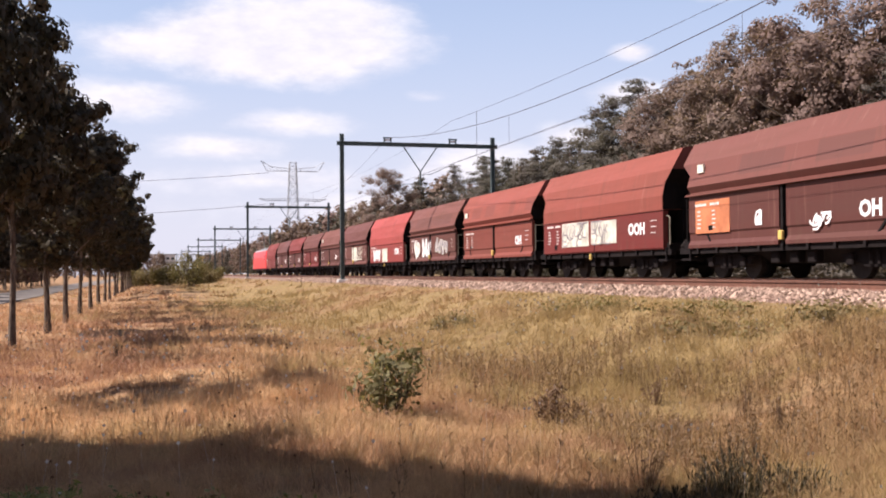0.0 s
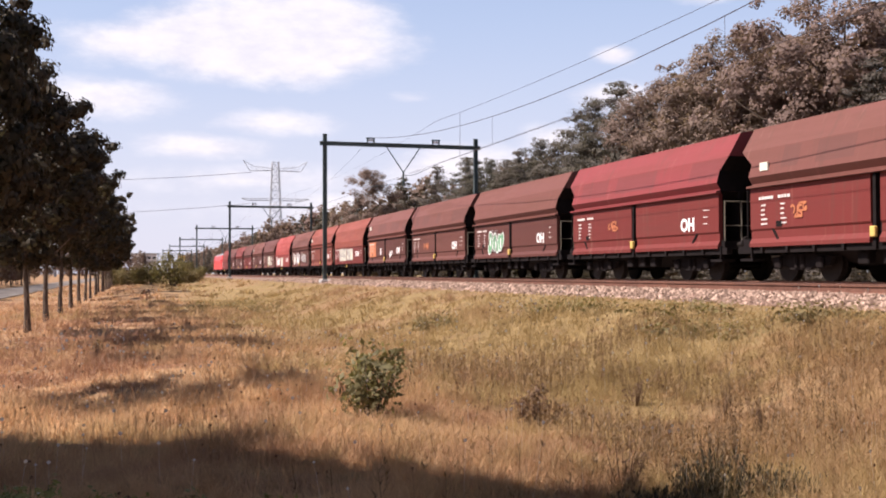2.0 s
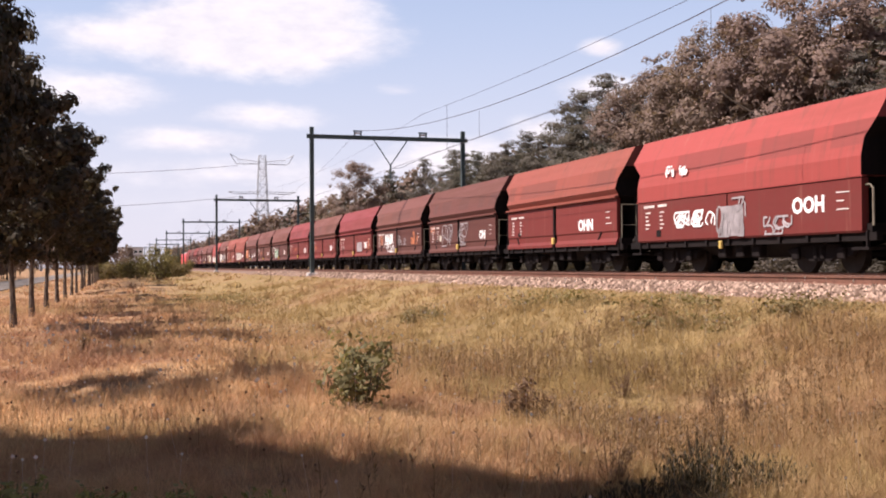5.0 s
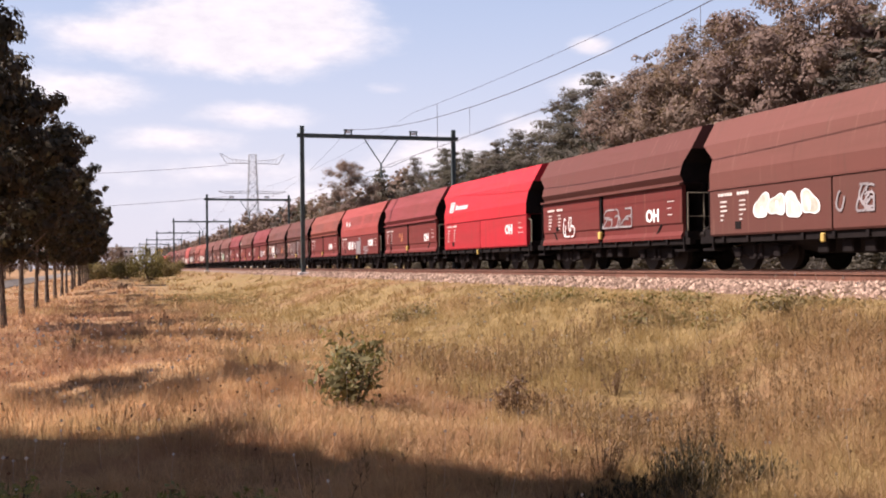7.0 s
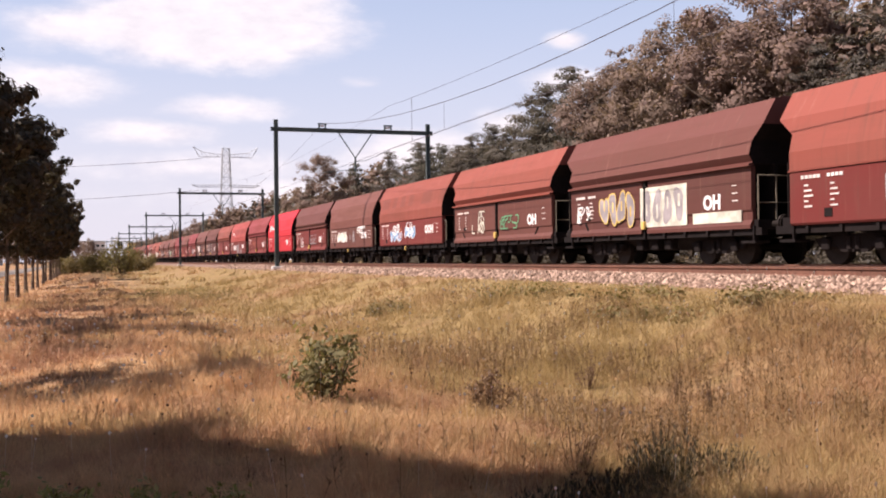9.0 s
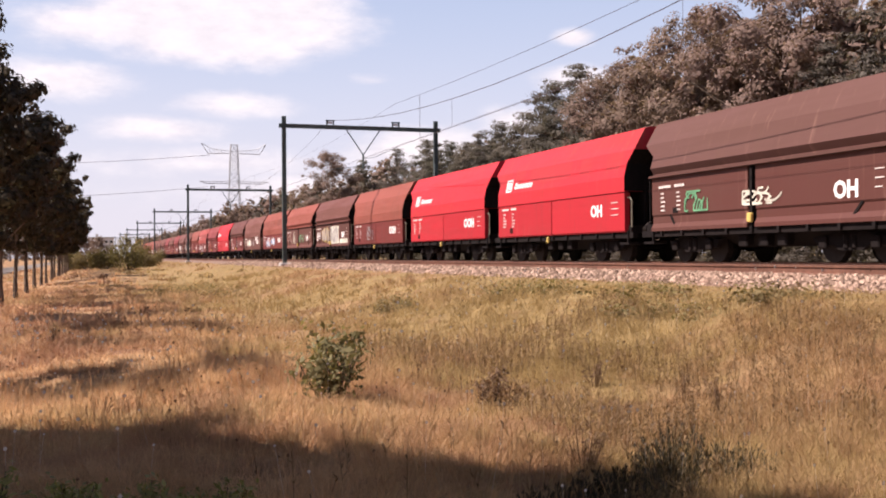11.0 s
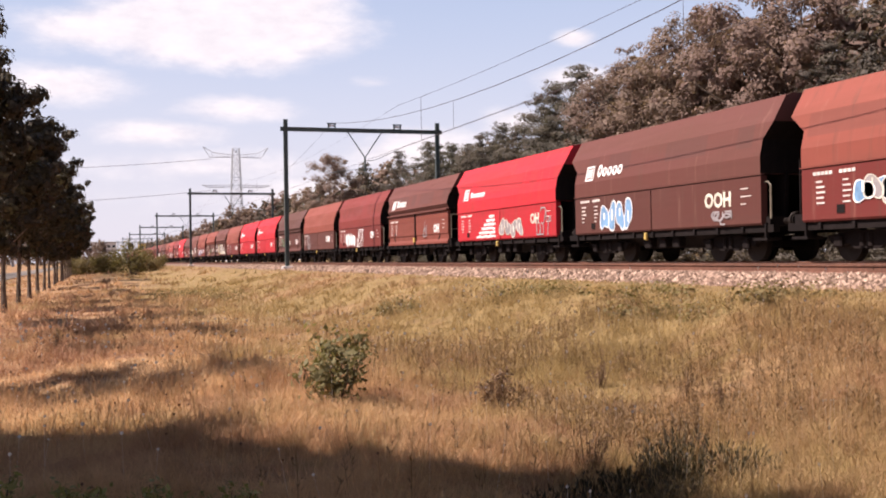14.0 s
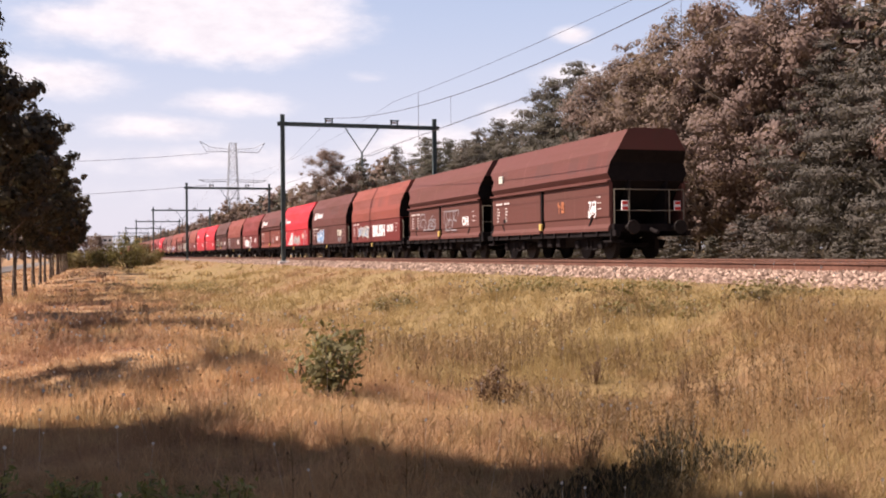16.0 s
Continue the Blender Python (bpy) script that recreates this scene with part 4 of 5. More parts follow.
def build_loco():
    """Electric locomotive at the head of the train."""
    loco = tagged(new("locomotive"), "red electric locomotive with grey roof pulling hopper wagons", "locomotive")
    loco.location = (TRAIN_TRACK, 0, 0)
    bm = bmesh.new()
    prof = [(-1.48, 1.0), (1.48, 1.0), (1.5, 2.6), (1.32, 3.55), (-1.32, 3.55), (-1.5, 2.6)]
    loft(bm, [[(x * k, y, 1.0 + (z - 1.0) * h) for x, z in prof] for y, k, h in ((-9.5, 0.9, 0.7), (-8.9, 1, 1), (8.9, 1, 1), (9.5, 0.9, 0.7))])
    body = part("body", bm, LOCO_RED, loco)
    bm = bmesh.new()
    loft(bm, [[(x, y, z) for x, z in ((-1.3, 3.56), (1.3, 3.56), (1.0, 3.85), (-1.0, 3.85))] for y in (-8.7, 8.7)])
    for y in (-5, -1, 3):
        box(bm, -0.6, 0.6, y, y + 2, 3.85, 4.1, 0.05)
    part("roof", bm, LOCO_GREY, loco, "grey roof with equipment")
    bm = bmesh.new()
    box(bm, -1.44, 1.44, -9.3, 9.3, 0.75, 1.0)
    part("underframe", bm, UNDER, loco)
    for sx in (-1, 1):
        for y in (-8.1, 7.3):
            bm = bmesh.new()
            box(bm, *sorted((sx * 1.46, sx * 1.51)), y, y + 0.8, 2.2, 2.9)
            part("cab_window", bm, DARKGLASS, body, "dark glass cab window")
    bm = bmesh.new()
    for u in (-1, 1):
        loft(bm, [[(x, u * 9.3, 2.35) for x in (-1.1, 1.1)] + [(x, u * 9.05, 3.05) for x in (1.05, -1.05)],
                  [(x, u * 9.36, 2.35) for x in (-1.1, 1.1)] + [(x, u * 9.11, 3.05) for x in (1.05, -1.05)]])
    part("windscreen", bm, DARKGLASS, body, "dark glass windscreen")
    for u in (-1, 1):
        bm = bmesh.new()
        for y in (-1.4, 1.4):
            for sx in (-1, 1):
                disc(bm, sx * 0.68, sx * 0.83, u * 5.2 + y, 0.6, 0.6)
        for sx in (-1, 1):
            box(bm, *sorted((sx * 0.95, sx * 1.15)), u * 5.2 - 2, u * 5.2 + 2, 0.4, 0.75, 0.05)
        part("bogie", bm, UNDER, loco)
    bm = bmesh.new()
    tube(bm, [(0, 5.5, 4.0), (0, 6.8, 5.2), (0, 5.6, 6.6)], 0.05, 6)
    tube(bm, [(-0.8, 5.6, 6.62), (0.8, 5.6, 6.62)], 0.04, 6)
    part("pantograph", bm, STEEL, loco)
    return loco


build_train()
for w in WAGONS.values():
    for ob in (*w.children_recursive, w):
        bpy.data.objects.remove(ob)


# ---- trees ----
def leaf_quads(rng, centres, radii, count, size, flat=0.7, narrow=0.6, heart=None):
    """Leaves scattered over clumps, each a small blade facing out of its clump; also the way each one is turned to the light."""
    pick = rng.choice(len(centres), count, p=radii ** 2 / (radii ** 2).sum())
    offs = rng.normal(size=(count, 3))
    offs /= np.linalg.norm(offs, axis=1)[:, None]
    out = offs.copy()
    offs *= (rng.random(count) ** 0.4)[:, None] * radii[pick][:, None]
    offs[:, 2] *= flat
    p = centres[pick] + offs
    if heart is not None:
        away = p - heart
        out = out + 0.55 * away / (np.linalg.norm(away, axis=1)[:, None] + 1e-6)
    face = out + np.array([0, 0, 0.35]) + rng.normal(0, 0.15, (count, 3))
    face /= np.linalg.norm(face, axis=1)[:, None]
    tilt = face + rng.normal(0, 0.22, (count, 3))
    a = np.cross(tilt, rng.normal(size=(count, 3)))
    a /= np.linalg.norm(a, axis=1)[:, None]
    b = np.cross(tilt, a)
    b /= np.linalg.norm(b, axis=1)[:, None]
    s = size * (0.6 + 0.8 * rng.random(count))[:, None]
    a, b = a * s, b * s * narrow
    return np.stack([p - a, p - 0.1 * a - b, p + a, p - 0.1 * a + b], 1), face


def build_tree(kind, seed, height, spread, bare, leaves, leaf):
    """kind: oak (open, with branches reaching out), wood (broad, full to low) or pine (cloudy plates of needles)."""
    rng = np.random.default_rng(seed)
    names = {"oak": "oak_tree", "wood": "broadleaf_tree", "pine": "pine_tree"}
    tree = new(names[kind])
    bm = bmesh.new()
    lean = rng.normal(0, 0.02, 2)
    n = 9
    top = height * (0.95 if kind == "pine" else 0.86)
    r0 = 0.0115 * height
    trunk = [(lean[0] * z + 0.04 * math.sin(z * 1.3 + seed), lean[1] * z + 0.04 * math.cos(z + seed), z) for z in np.linspace(-0.15, top, n)]
    tube(bm, trunk, [r0 * (1.35 if i == 0 else 1 - 0.88 * i / n) for i in range(n)], 8)
    centres, radii = [], []
    mid, half = (height + bare) / 2, (height - bare) / 2
    if kind == "pine":
        for i in range(64):
            u = (i + rng.random()) / 64
            z = bare + (height - bare) * u
            # broad through the middle, a pointed but ragged head
            reach = spread * (1 - u ** 2.6) ** 0.9 * (0.7 + 0.3 * min(1.0, u * 4)) + 0.12
            a = 2.4 * i + rng.normal(0, 0.3)
            d = reach * (0.55 + 0.5 * rng.random())
            tip = np.array([d * math.cos(a), d * math.sin(a), z + 0.12 * d])
            if i % 2 == 0:
                tube(bm, [(0, 0, max(z - 0.3 * d, 0.3)), tuple(tip * (0.55, 0.55, 1)), tuple(tip)], [0.03 + 0.012 * d, 0.03, 0.01], 5)
            size = (0.5 + 0.8 * (1 - u)) * height / 11
            for q in (0.45, 0.8, 1.05):
                centres.append(tip * (q, q, 1) + rng.normal(0, 0.16, 3))
                radii.append(size * (0.6 + 0.5 * rng.random()))
        for k in range(5):
            centres.append(np.array([0.05 * rng.normal(), 0.05 * rng.normal(), height - 0.28 * k]))
            radii.append(0.12 + 0.09 * k)
        flat, narrow = 0.38, 0.3
    else:
        limbs = 11
        for k in range(limbs):
            a = 6.283 * k / limbs + rng.random()
            z0 = bare + (0.05 + 0.6 * rng.random()) * (height - bare)
            d = spread * (0.6 + 0.45 * rng.random())
            tip = (d * math.cos(a), d * math.sin(a), min(z0 + d * 0.6, height - 0.4))
            tube(bm, [(0, 0, z0 - 0.3), (tip[0] * 0.5, tip[1] * 0.5, z0 + d * 0.22), tip], [r0 * 0.42, r0 * 0.25, 0.015], 5)
            if kind == "oak":
                # leafy branch ends that stand out of the crown
                for q in np.linspace(0.55, 1.12, 7):
                    centres.append(np.array([tip[0] * q, tip[1] * q, z0 + (tip[2] - z0) * q]) + rng.normal(0, 0.1, 3))
                    radii.append(0.16 + 0.16 * rng.random())
        clumps = 95 if kind == "oak" else 150
        for _ in range(clumps):
            v = rng.normal(size=3)
            v /= np.linalg.norm(v)
            d = rng.random() ** 0.33
            bulge = 1 + 0.26 * math.sin(3 * v[0] + seed) * math.cos(4.6 * v[2] + seed * 1.7) + 0.12 * math.sin(5 * v[1] + 2 * seed)
            taper = 1.0 if v[2] < 0 else 1 - 0.25 * v[2]
            wide = spread * d * bulge * taper * (0.84 if kind == "oak" else 1.0)
            centres.append(np.array([v[0] * wide, v[1] * wide, mid + v[2] * half * d * (0.92 + 0.12 * bulge)]))
            radii.append(spread * ((0.09 + 0.15 * rng.random()) if kind == "oak" else (0.10 + 0.17 * rng.random())))
        if kind == "wood":
            # small sprays along the outline
            for _ in range(60):
                v = rng.normal(size=3)
                v /= np.linalg.norm(v)
                wide = spread * (1.02 + 0.12 * rng.random()) * (1 - 0.25 * max(v[2], 0))
                centres.append(np.array([v[0] * wide, v[1] * wide, mid + v[2] * half * (1.0 + 0.07 * rng.random())]))
                radii.append(0.18 + 0.2 * rng.random())
        flat, narrow = 0.8, 0.62
    part("trunk", bm, BARK, tree, smooth=True)
    q, lit = leaf_quads(rng, np.array(centres), np.array(radii), leaves, leaf, flat, narrow, np.array([0, 0, mid]))
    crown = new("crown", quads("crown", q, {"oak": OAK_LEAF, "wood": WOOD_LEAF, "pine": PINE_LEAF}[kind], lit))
    crown.parent = tree
    return tree


def put_tree(tree, x, y, scale, turn, label, group, z=None, slim=1.0):
    ground = float(ground_z(x, y)) if z is None else z
    t = copy_thing(tree, pose(x, y, ground, 0, 0, turn))
    t.scale = (scale * slim, scale * slim, scale)
    return tagged(t, label, "tree", group)


# the last oak is extra dense, for the unseen trees that shade the foreground
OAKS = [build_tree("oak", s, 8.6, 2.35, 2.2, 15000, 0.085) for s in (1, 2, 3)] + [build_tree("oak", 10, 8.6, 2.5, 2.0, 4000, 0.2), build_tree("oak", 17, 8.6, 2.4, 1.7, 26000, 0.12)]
WOODS = [build_tree("wood", s, 12.0, 3.2, 0.5, 34000, 0.068) for s in (4, 5, 15)] + [build_tree("wood", 6, 12.0, 3.3, 0.9, 3200, 0.26)]
PINES = [build_tree("pine", s, 11.0, 2.7, 0.6, 30000, 0.09) for s in (7, 8, 16)] + [build_tree("pine", 9, 11.0, 2.8, 1.0, 3000, 0.3)]

# the wood's edge behind the train: along the line, kind, height, across
WOOD_EDGE = (
    (10, "W", 11.5, 26.8), (14, "P", 10.5, 26.2), (18, "W", 12, 26.9), (22, "W", 11, 26.4), (26, "W", 11.6, 26.8), (29.5, "P", 11.0, 26.6),
    (32.6, "P", 8.6, 25.9), (36.2, "W", 13.0, 27.0), (39.6, "W", 12.8, 26.7), (43.0, "W", 12.2, 26.8), (46.4, "W", 11.6, 26.5),
    (49.8, "W", 11.6, 26.8), (53.0, "P", 10.6, 26.9), (55.6, "P", 11.7, 26.7), (58.3, "P", 11.2, 26.5), (61.0, "P", 10.8, 26.8),
    (64.2, "P", 9.3, 26.6), (67.4, "P", 9.9, 26.7), (70.8, "P", 9.6, 26.4), (74.2, "P", 9.2, 26.8), (77.6, "P", 9.6, 26.6),
    (80.8, "P", 9.9, 26.5), (84.0, "P", 10.4, 26.7), (87.5, "W", 6.6, 27.0))


def plant():
    rng = random.Random(3)
    # the row of young oaks along the road; the first ones stand beside the camera, out of its sight, set and thickened
    # to shape the foreground shadow
    row = [(0.5, -4.2, 1.0, 1.1), (6.4, -3.5, 1.10, 1.0), (8.3, -4.3, 0.82, 1.2), (9.9, -4.6, 0.76, 1.3), (15.6, -3.1, 0.90, 0.68), (20.9, -3.0, 0.94, 0.70), (25.8, -2.92, 1.0, 0.8)]
    row += [(32.3 + 7.0 * i, -2.76 + 0.009 * 7.0 * i, rng.uniform(0.88, 1.0), 1.0) for i in range(18)]
    for i, (y, x, scale, slim) in enumerate(row):
        put_tree(OAKS[4 if i < 4 else i % 3 if i < 12 else 3], x, y, scale, rng.uniform(0, 360), "young oak tree with dark dense crown in dry grass", "row of oaks by the road", slim=slim)
    # unseen oaks added behind the camera to block sky light and deepen shadows
    for x, y, scale in ((-5.5, -4.5, 1.2), (-1.5, -7.5, 1.25), (4.0, -8.5, 1.2), (9.0, -7.5, 1.15), (-9.5, -8, 1.2)):
        put_tree(OAKS[3], x, y, scale, rng.uniform(0, 360), "unseen oak behind the camera, added to block sky light", "oaks behind the meadow", slim=1.25)
    for i in range(14):
        put_tree(OAKS[3], -15.5 + rng.uniform(-0.5, 0.5), 36 + 12 * i, rng.uniform(1.0, 1.25), rng.uniform(0, 360), "oak tree across the road with dark crown", "oaks across the road")
    for i in range(30):
        put_tree(WOODS[3], -16.5 + rng.uniform(-1, 1), 24 + 5.5 * i, rng.uniform(0.4, 0.55), rng.uniform(0, 360), "low bushy tree in the hedge", "hedge across the road", slim=1.15)
    for i in range(24):
        put_tree(WOODS[3], -21 + rng.uniform(-2, 2), 40 + 9 * i, rng.uniform(0.5, 0.75), rng.uniform(0, 360), "low bushy tree in the far hedge", "hedge across the road")
    for i, (y, k, height, x) in enumerate(WOOD_EDGE):
        tree, full = (WOODS[i % 3], 12.0) if k == "W" else (PINES[i % 3], 11.0)
        put_tree(tree, x, y, height / full, rng.uniform(0, 360),
                 "broad-leaved tree in dull summer foliage" if k == "W" else "dark green pine tree at the edge of the wood", "trees of the wood", slim=1.12 if k == "P" else 1.0)
    # small dark pines as undergrowth; their needle colour stands for shade under the trees
    for i in range(34):
        put_tree(PINES[3], 24.8 + rng.uniform(-0.4, 0.5), 7 + 2.3 * i, rng.uniform(0.14, 0.22), rng.uniform(0, 360), "low undergrowth shrub before the wood, deep shade in its dark colour", "undergrowth of the wood", slim=1.7)
    for i in range(26):
        y = 9 + i * 3.3
        tall = (11.4 if y < 53 else 10.2 if y < 62 else 9.4) * rng.uniform(0.93, 1.03)
        tree, full = (WOODS[3], 12.0) if i % 3 == 1 or 34 < y < 52 else (PINES[3], 11.0)
        put_tree(tree, 29.3 + rng.uniform(-0.6, 0.6), y, tall / full, rng.uniform(0, 360), "tree in the second line of the wood", "trees of the wood")
    for i in range(17):
        y = 10 + i * 5 + rng.uniform(-1, 1)
        tall = (12.0 if y < 53 else 10.4 if y < 62 else 9.8) * rng.uniform(0.95, 1.05)
        put_tree((WOODS if i % 3 == 0 else PINES)[3], 32.3 + rng.uniform(-1, 1), y, tall / 11.5, rng.uniform(0, 360), "tree in the depth of the wood", "trees of the wood")
    for i in range(30):
        put_tree(WOODS[3], -95 + 3.4 * i, 330 + rng.uniform(0, 60), rng.uniform(0.6, 0.9), rng.uniform(0, 360), "far tree on the horizon", "far trees across the fields", z=-1.5)
    put_tree(PINES[1], 27.0, 93.5, 0.96, 20, "single dark pine tree behind the railway", "trees of the wood", slim=0.95)
    put_tree(WOODS[0], 28.5, 130, 1.16, 70, "tall round broad-leaved tree behind the railway", "trees of the wood", slim=1.2)
    for i in range(11):
        put_tree(PINES[3] if i % 2 else WOODS[3], 29.0 + rng.uniform(-1.5, 2), 89 + 5 * i, rng.uniform(0.58, 0.72), rng.uniform(0, 360), "small tree of the young wood", "trees of the wood")
    for i in range(84):
        y = 140 + (5 * i if i < 60 else 300 + 11 * (i - 60))
        put_tree((WOODS if i % 2 else PINES)[3], 35 + rng.uniform(0, 3) + (i % 3) * 3, y, rng.uniform(1.0, 1.25), rng.uniform(0, 360), "tree of the far wood along the line", "far wood")


plant()
for tree in OAKS + WOODS + PINES:
    for ob in (*tree.children_recursive, tree):
        bpy.data.objects.remove(ob)


def build_bush(name, seed, x, y, height, spread, leaves, leaf, mat, label, narrow=0.45, z=None):
    rng = np.random.default_rng(seed)
    bush = tagged(new(name), label, "bush")
    bush.location = (x, y, float(ground_z(x, y)) if z is None else z)
    bm = bmesh.new()
    centres, radii = [], []
    for k in range(14):
        a, d = 6.283 * rng.random(), spread * math.sqrt(rng.random())
        h = height * (0.6 + 0.4 * rng.random()) * (1 - 0.4 * d / spread)
        tip = np.array([d * math.cos(a), d * math.sin(a), h])
        tube(bm, [(tip[0] * 0.25, tip[1] * 0.25, -0.05), tuple(tip * (0.7, 0.7, 0.5)), tuple(tip)], [0.012 * height, 0.009 * height, 0.003], 5)
        for q in (0.35, 0.6, 0.85, 1.0):
            centres.append(tip * (0.5 + 0.5 * q, 0.5 + 0.5 * q, q))
            radii.append(0.2 * spread + 0.12 * height)
    tagged(part("stem", bm, WEED_LEAF if mat is WEED_LEAF else BARK, bush), kind="stuff")
    q, lit = leaf_quads(rng, np.array(centres), np.array(radii), leaves, leaf, 0.9, narrow)
    q[:, :, 2] = np.maximum(q[:, :, 2], 0.02)
    crown = new("leaves", quads("leaves", q, mat, lit))
    crown.parent = bush
    return bush


build_bush("leafy_shrub", 21, 2.55, 11.5, 0.9, 0.52, 1000, 0.042, SHRUB_LEAF, "small green leafy shrub in dry grass")
build_bush("withered_weed", 22, 4.3, 10.9, 0.6, 0.28, 700, 0.025, WEED_LEAF, "withered brown weed in dry grass")


def build_spiky_weed(seed, x, y, height, spread, count):
    """A dense tuft of stiff upright shoots."""
    rng = np.random.default_rng(seed)
    weed = tagged(new("dark_weed"), "spiky weed with stiff upright shoots, shadow put into its dark colour", "weed")
    weed.location = (x, y, float(ground_z(x, y)))
    a, d = rng.random(count) * 6.283, spread * np.sqrt(rng.random(count))
    root = np.stack([0.6 * d * np.cos(a), 0.6 * d * np.sin(a), 0 * a - 0.02], 1)
    tip = np.stack([1.3 * d * np.cos(a), 1.3 * d * np.sin(a), height * (0.45 + 0.55 * rng.random(count)) * (1 - 0.5 * d / spread)], 1)
    b = rng.random(count) * 6.283
    side = np.stack([np.cos(b), np.sin(b), 0 * b], 1) * 0.006
    shoots = [np.stack([root - side, root + side, tip + side * 0.3, tip - side * 0.3], 1)]
    for k in range(12):
        u = (0.2 + 0.8 * rng.random(count))[:, None]
        p, b = root + (tip - root) * u, rng.random(count) * 6.283
        way = np.stack([0.6 * np.cos(b), 0.6 * np.sin(b), 1 + 0 * b], 1) * (0.03 + 0.03 * rng.random(count))[:, None]
        out = np.stack([-np.sin(b), np.cos(b), 0 * b], 1) * 0.006
        shoots.append(np.stack([p, p + way * 0.5 + out, p + way, p + way * 0.5 - out], 1))
    ob = new("foliage", quads("foliage", np.concatenate(shoots), SHADOWED_LEAF))
    ob.parent = weed
    tagged(ob, kind="stuff")


# these stand where a tree shadow darkens the ground; their colour carries it
for seed, x, y, height, spread, count in ((23, 4.15, 7.0, 0.52, 0.28, 170), (24, 3.4, 6.5, 0.36, 0.3, 150), (25, 3.8, 6.6, 0.3, 0.25, 110), (26, 4.6, 6.9, 0.3, 0.3, 90), (27, 2.9, 6.3, 0.26, 0.25, 80)):
    build_spiky_weed(seed, x, y, height, spread, count)
for i, (x, y, h, s) in enumerate(((8.5, 14.4, 0.24, 1.1), (9.2, 16.6, 0.22, 1.2), (9.0, 12.6, 0.22, 0.9), (8.4, 20.5, 0.26, 1.3), (4.6, 43, 0.62, 1.9), (3.2, 46, 0.5, 1.4), (6.9, 24, 0.4, 0.9))):
    build_bush("bramble_patch", 50 + i, x, y, h, s, 800, 0.032, BUSH_LEAF, "low green bramble patch in the grass", 0.6)
for i, (x, y, h) in enumerate(((5.3, 8.6, 0.5), (6.1, 9.4, 0.55), (6.4, 10.6, 0.5), (5.9, 11.8, 0.45), (5.0, 9.6, 0.45), (3.6, 7.4, 0.45), (4.6, 7.9, 0.6), (-0.6, 21.5, 0.5))):
    build_bush("dry_weed", 70 + i, x, y, h, 0.16, 260, 0.02, WEED_LEAF, "thin dry brown weed among grass", 0.25)
# paler leaf colour stands in for sun on these shadowed weeds
for i, (x, y) in enumerate(((-0.55, 7.1), (-0.1, 6.7), (0.35, 6.5), (-0.9, 7.5), (0.75, 6.45))):
    build_bush("green_weed", 90 + i, x, y, 0.4, 0.22, 420, 0.03, SUNLIT_LEAF, "green weed in the grass, sunlight put into its pale colour", 0.4)
for i, (x, y, h, s) in enumerate(((4.0, 104, 3.4, 1.9), (2.0, 118, 2.6, 1.8), (0.3, 126, 2.2, 1.7), (6.3, 120, 2.2, 1.6), (8, 150, 2.8, 2), (-1.5, 135, 2.5, 2))):
    build_bush("roadside_bush", 30 + i, x, y, h, s, 3200, 0.10, BUSH_LEAF, "green bush at the edge of the meadow")


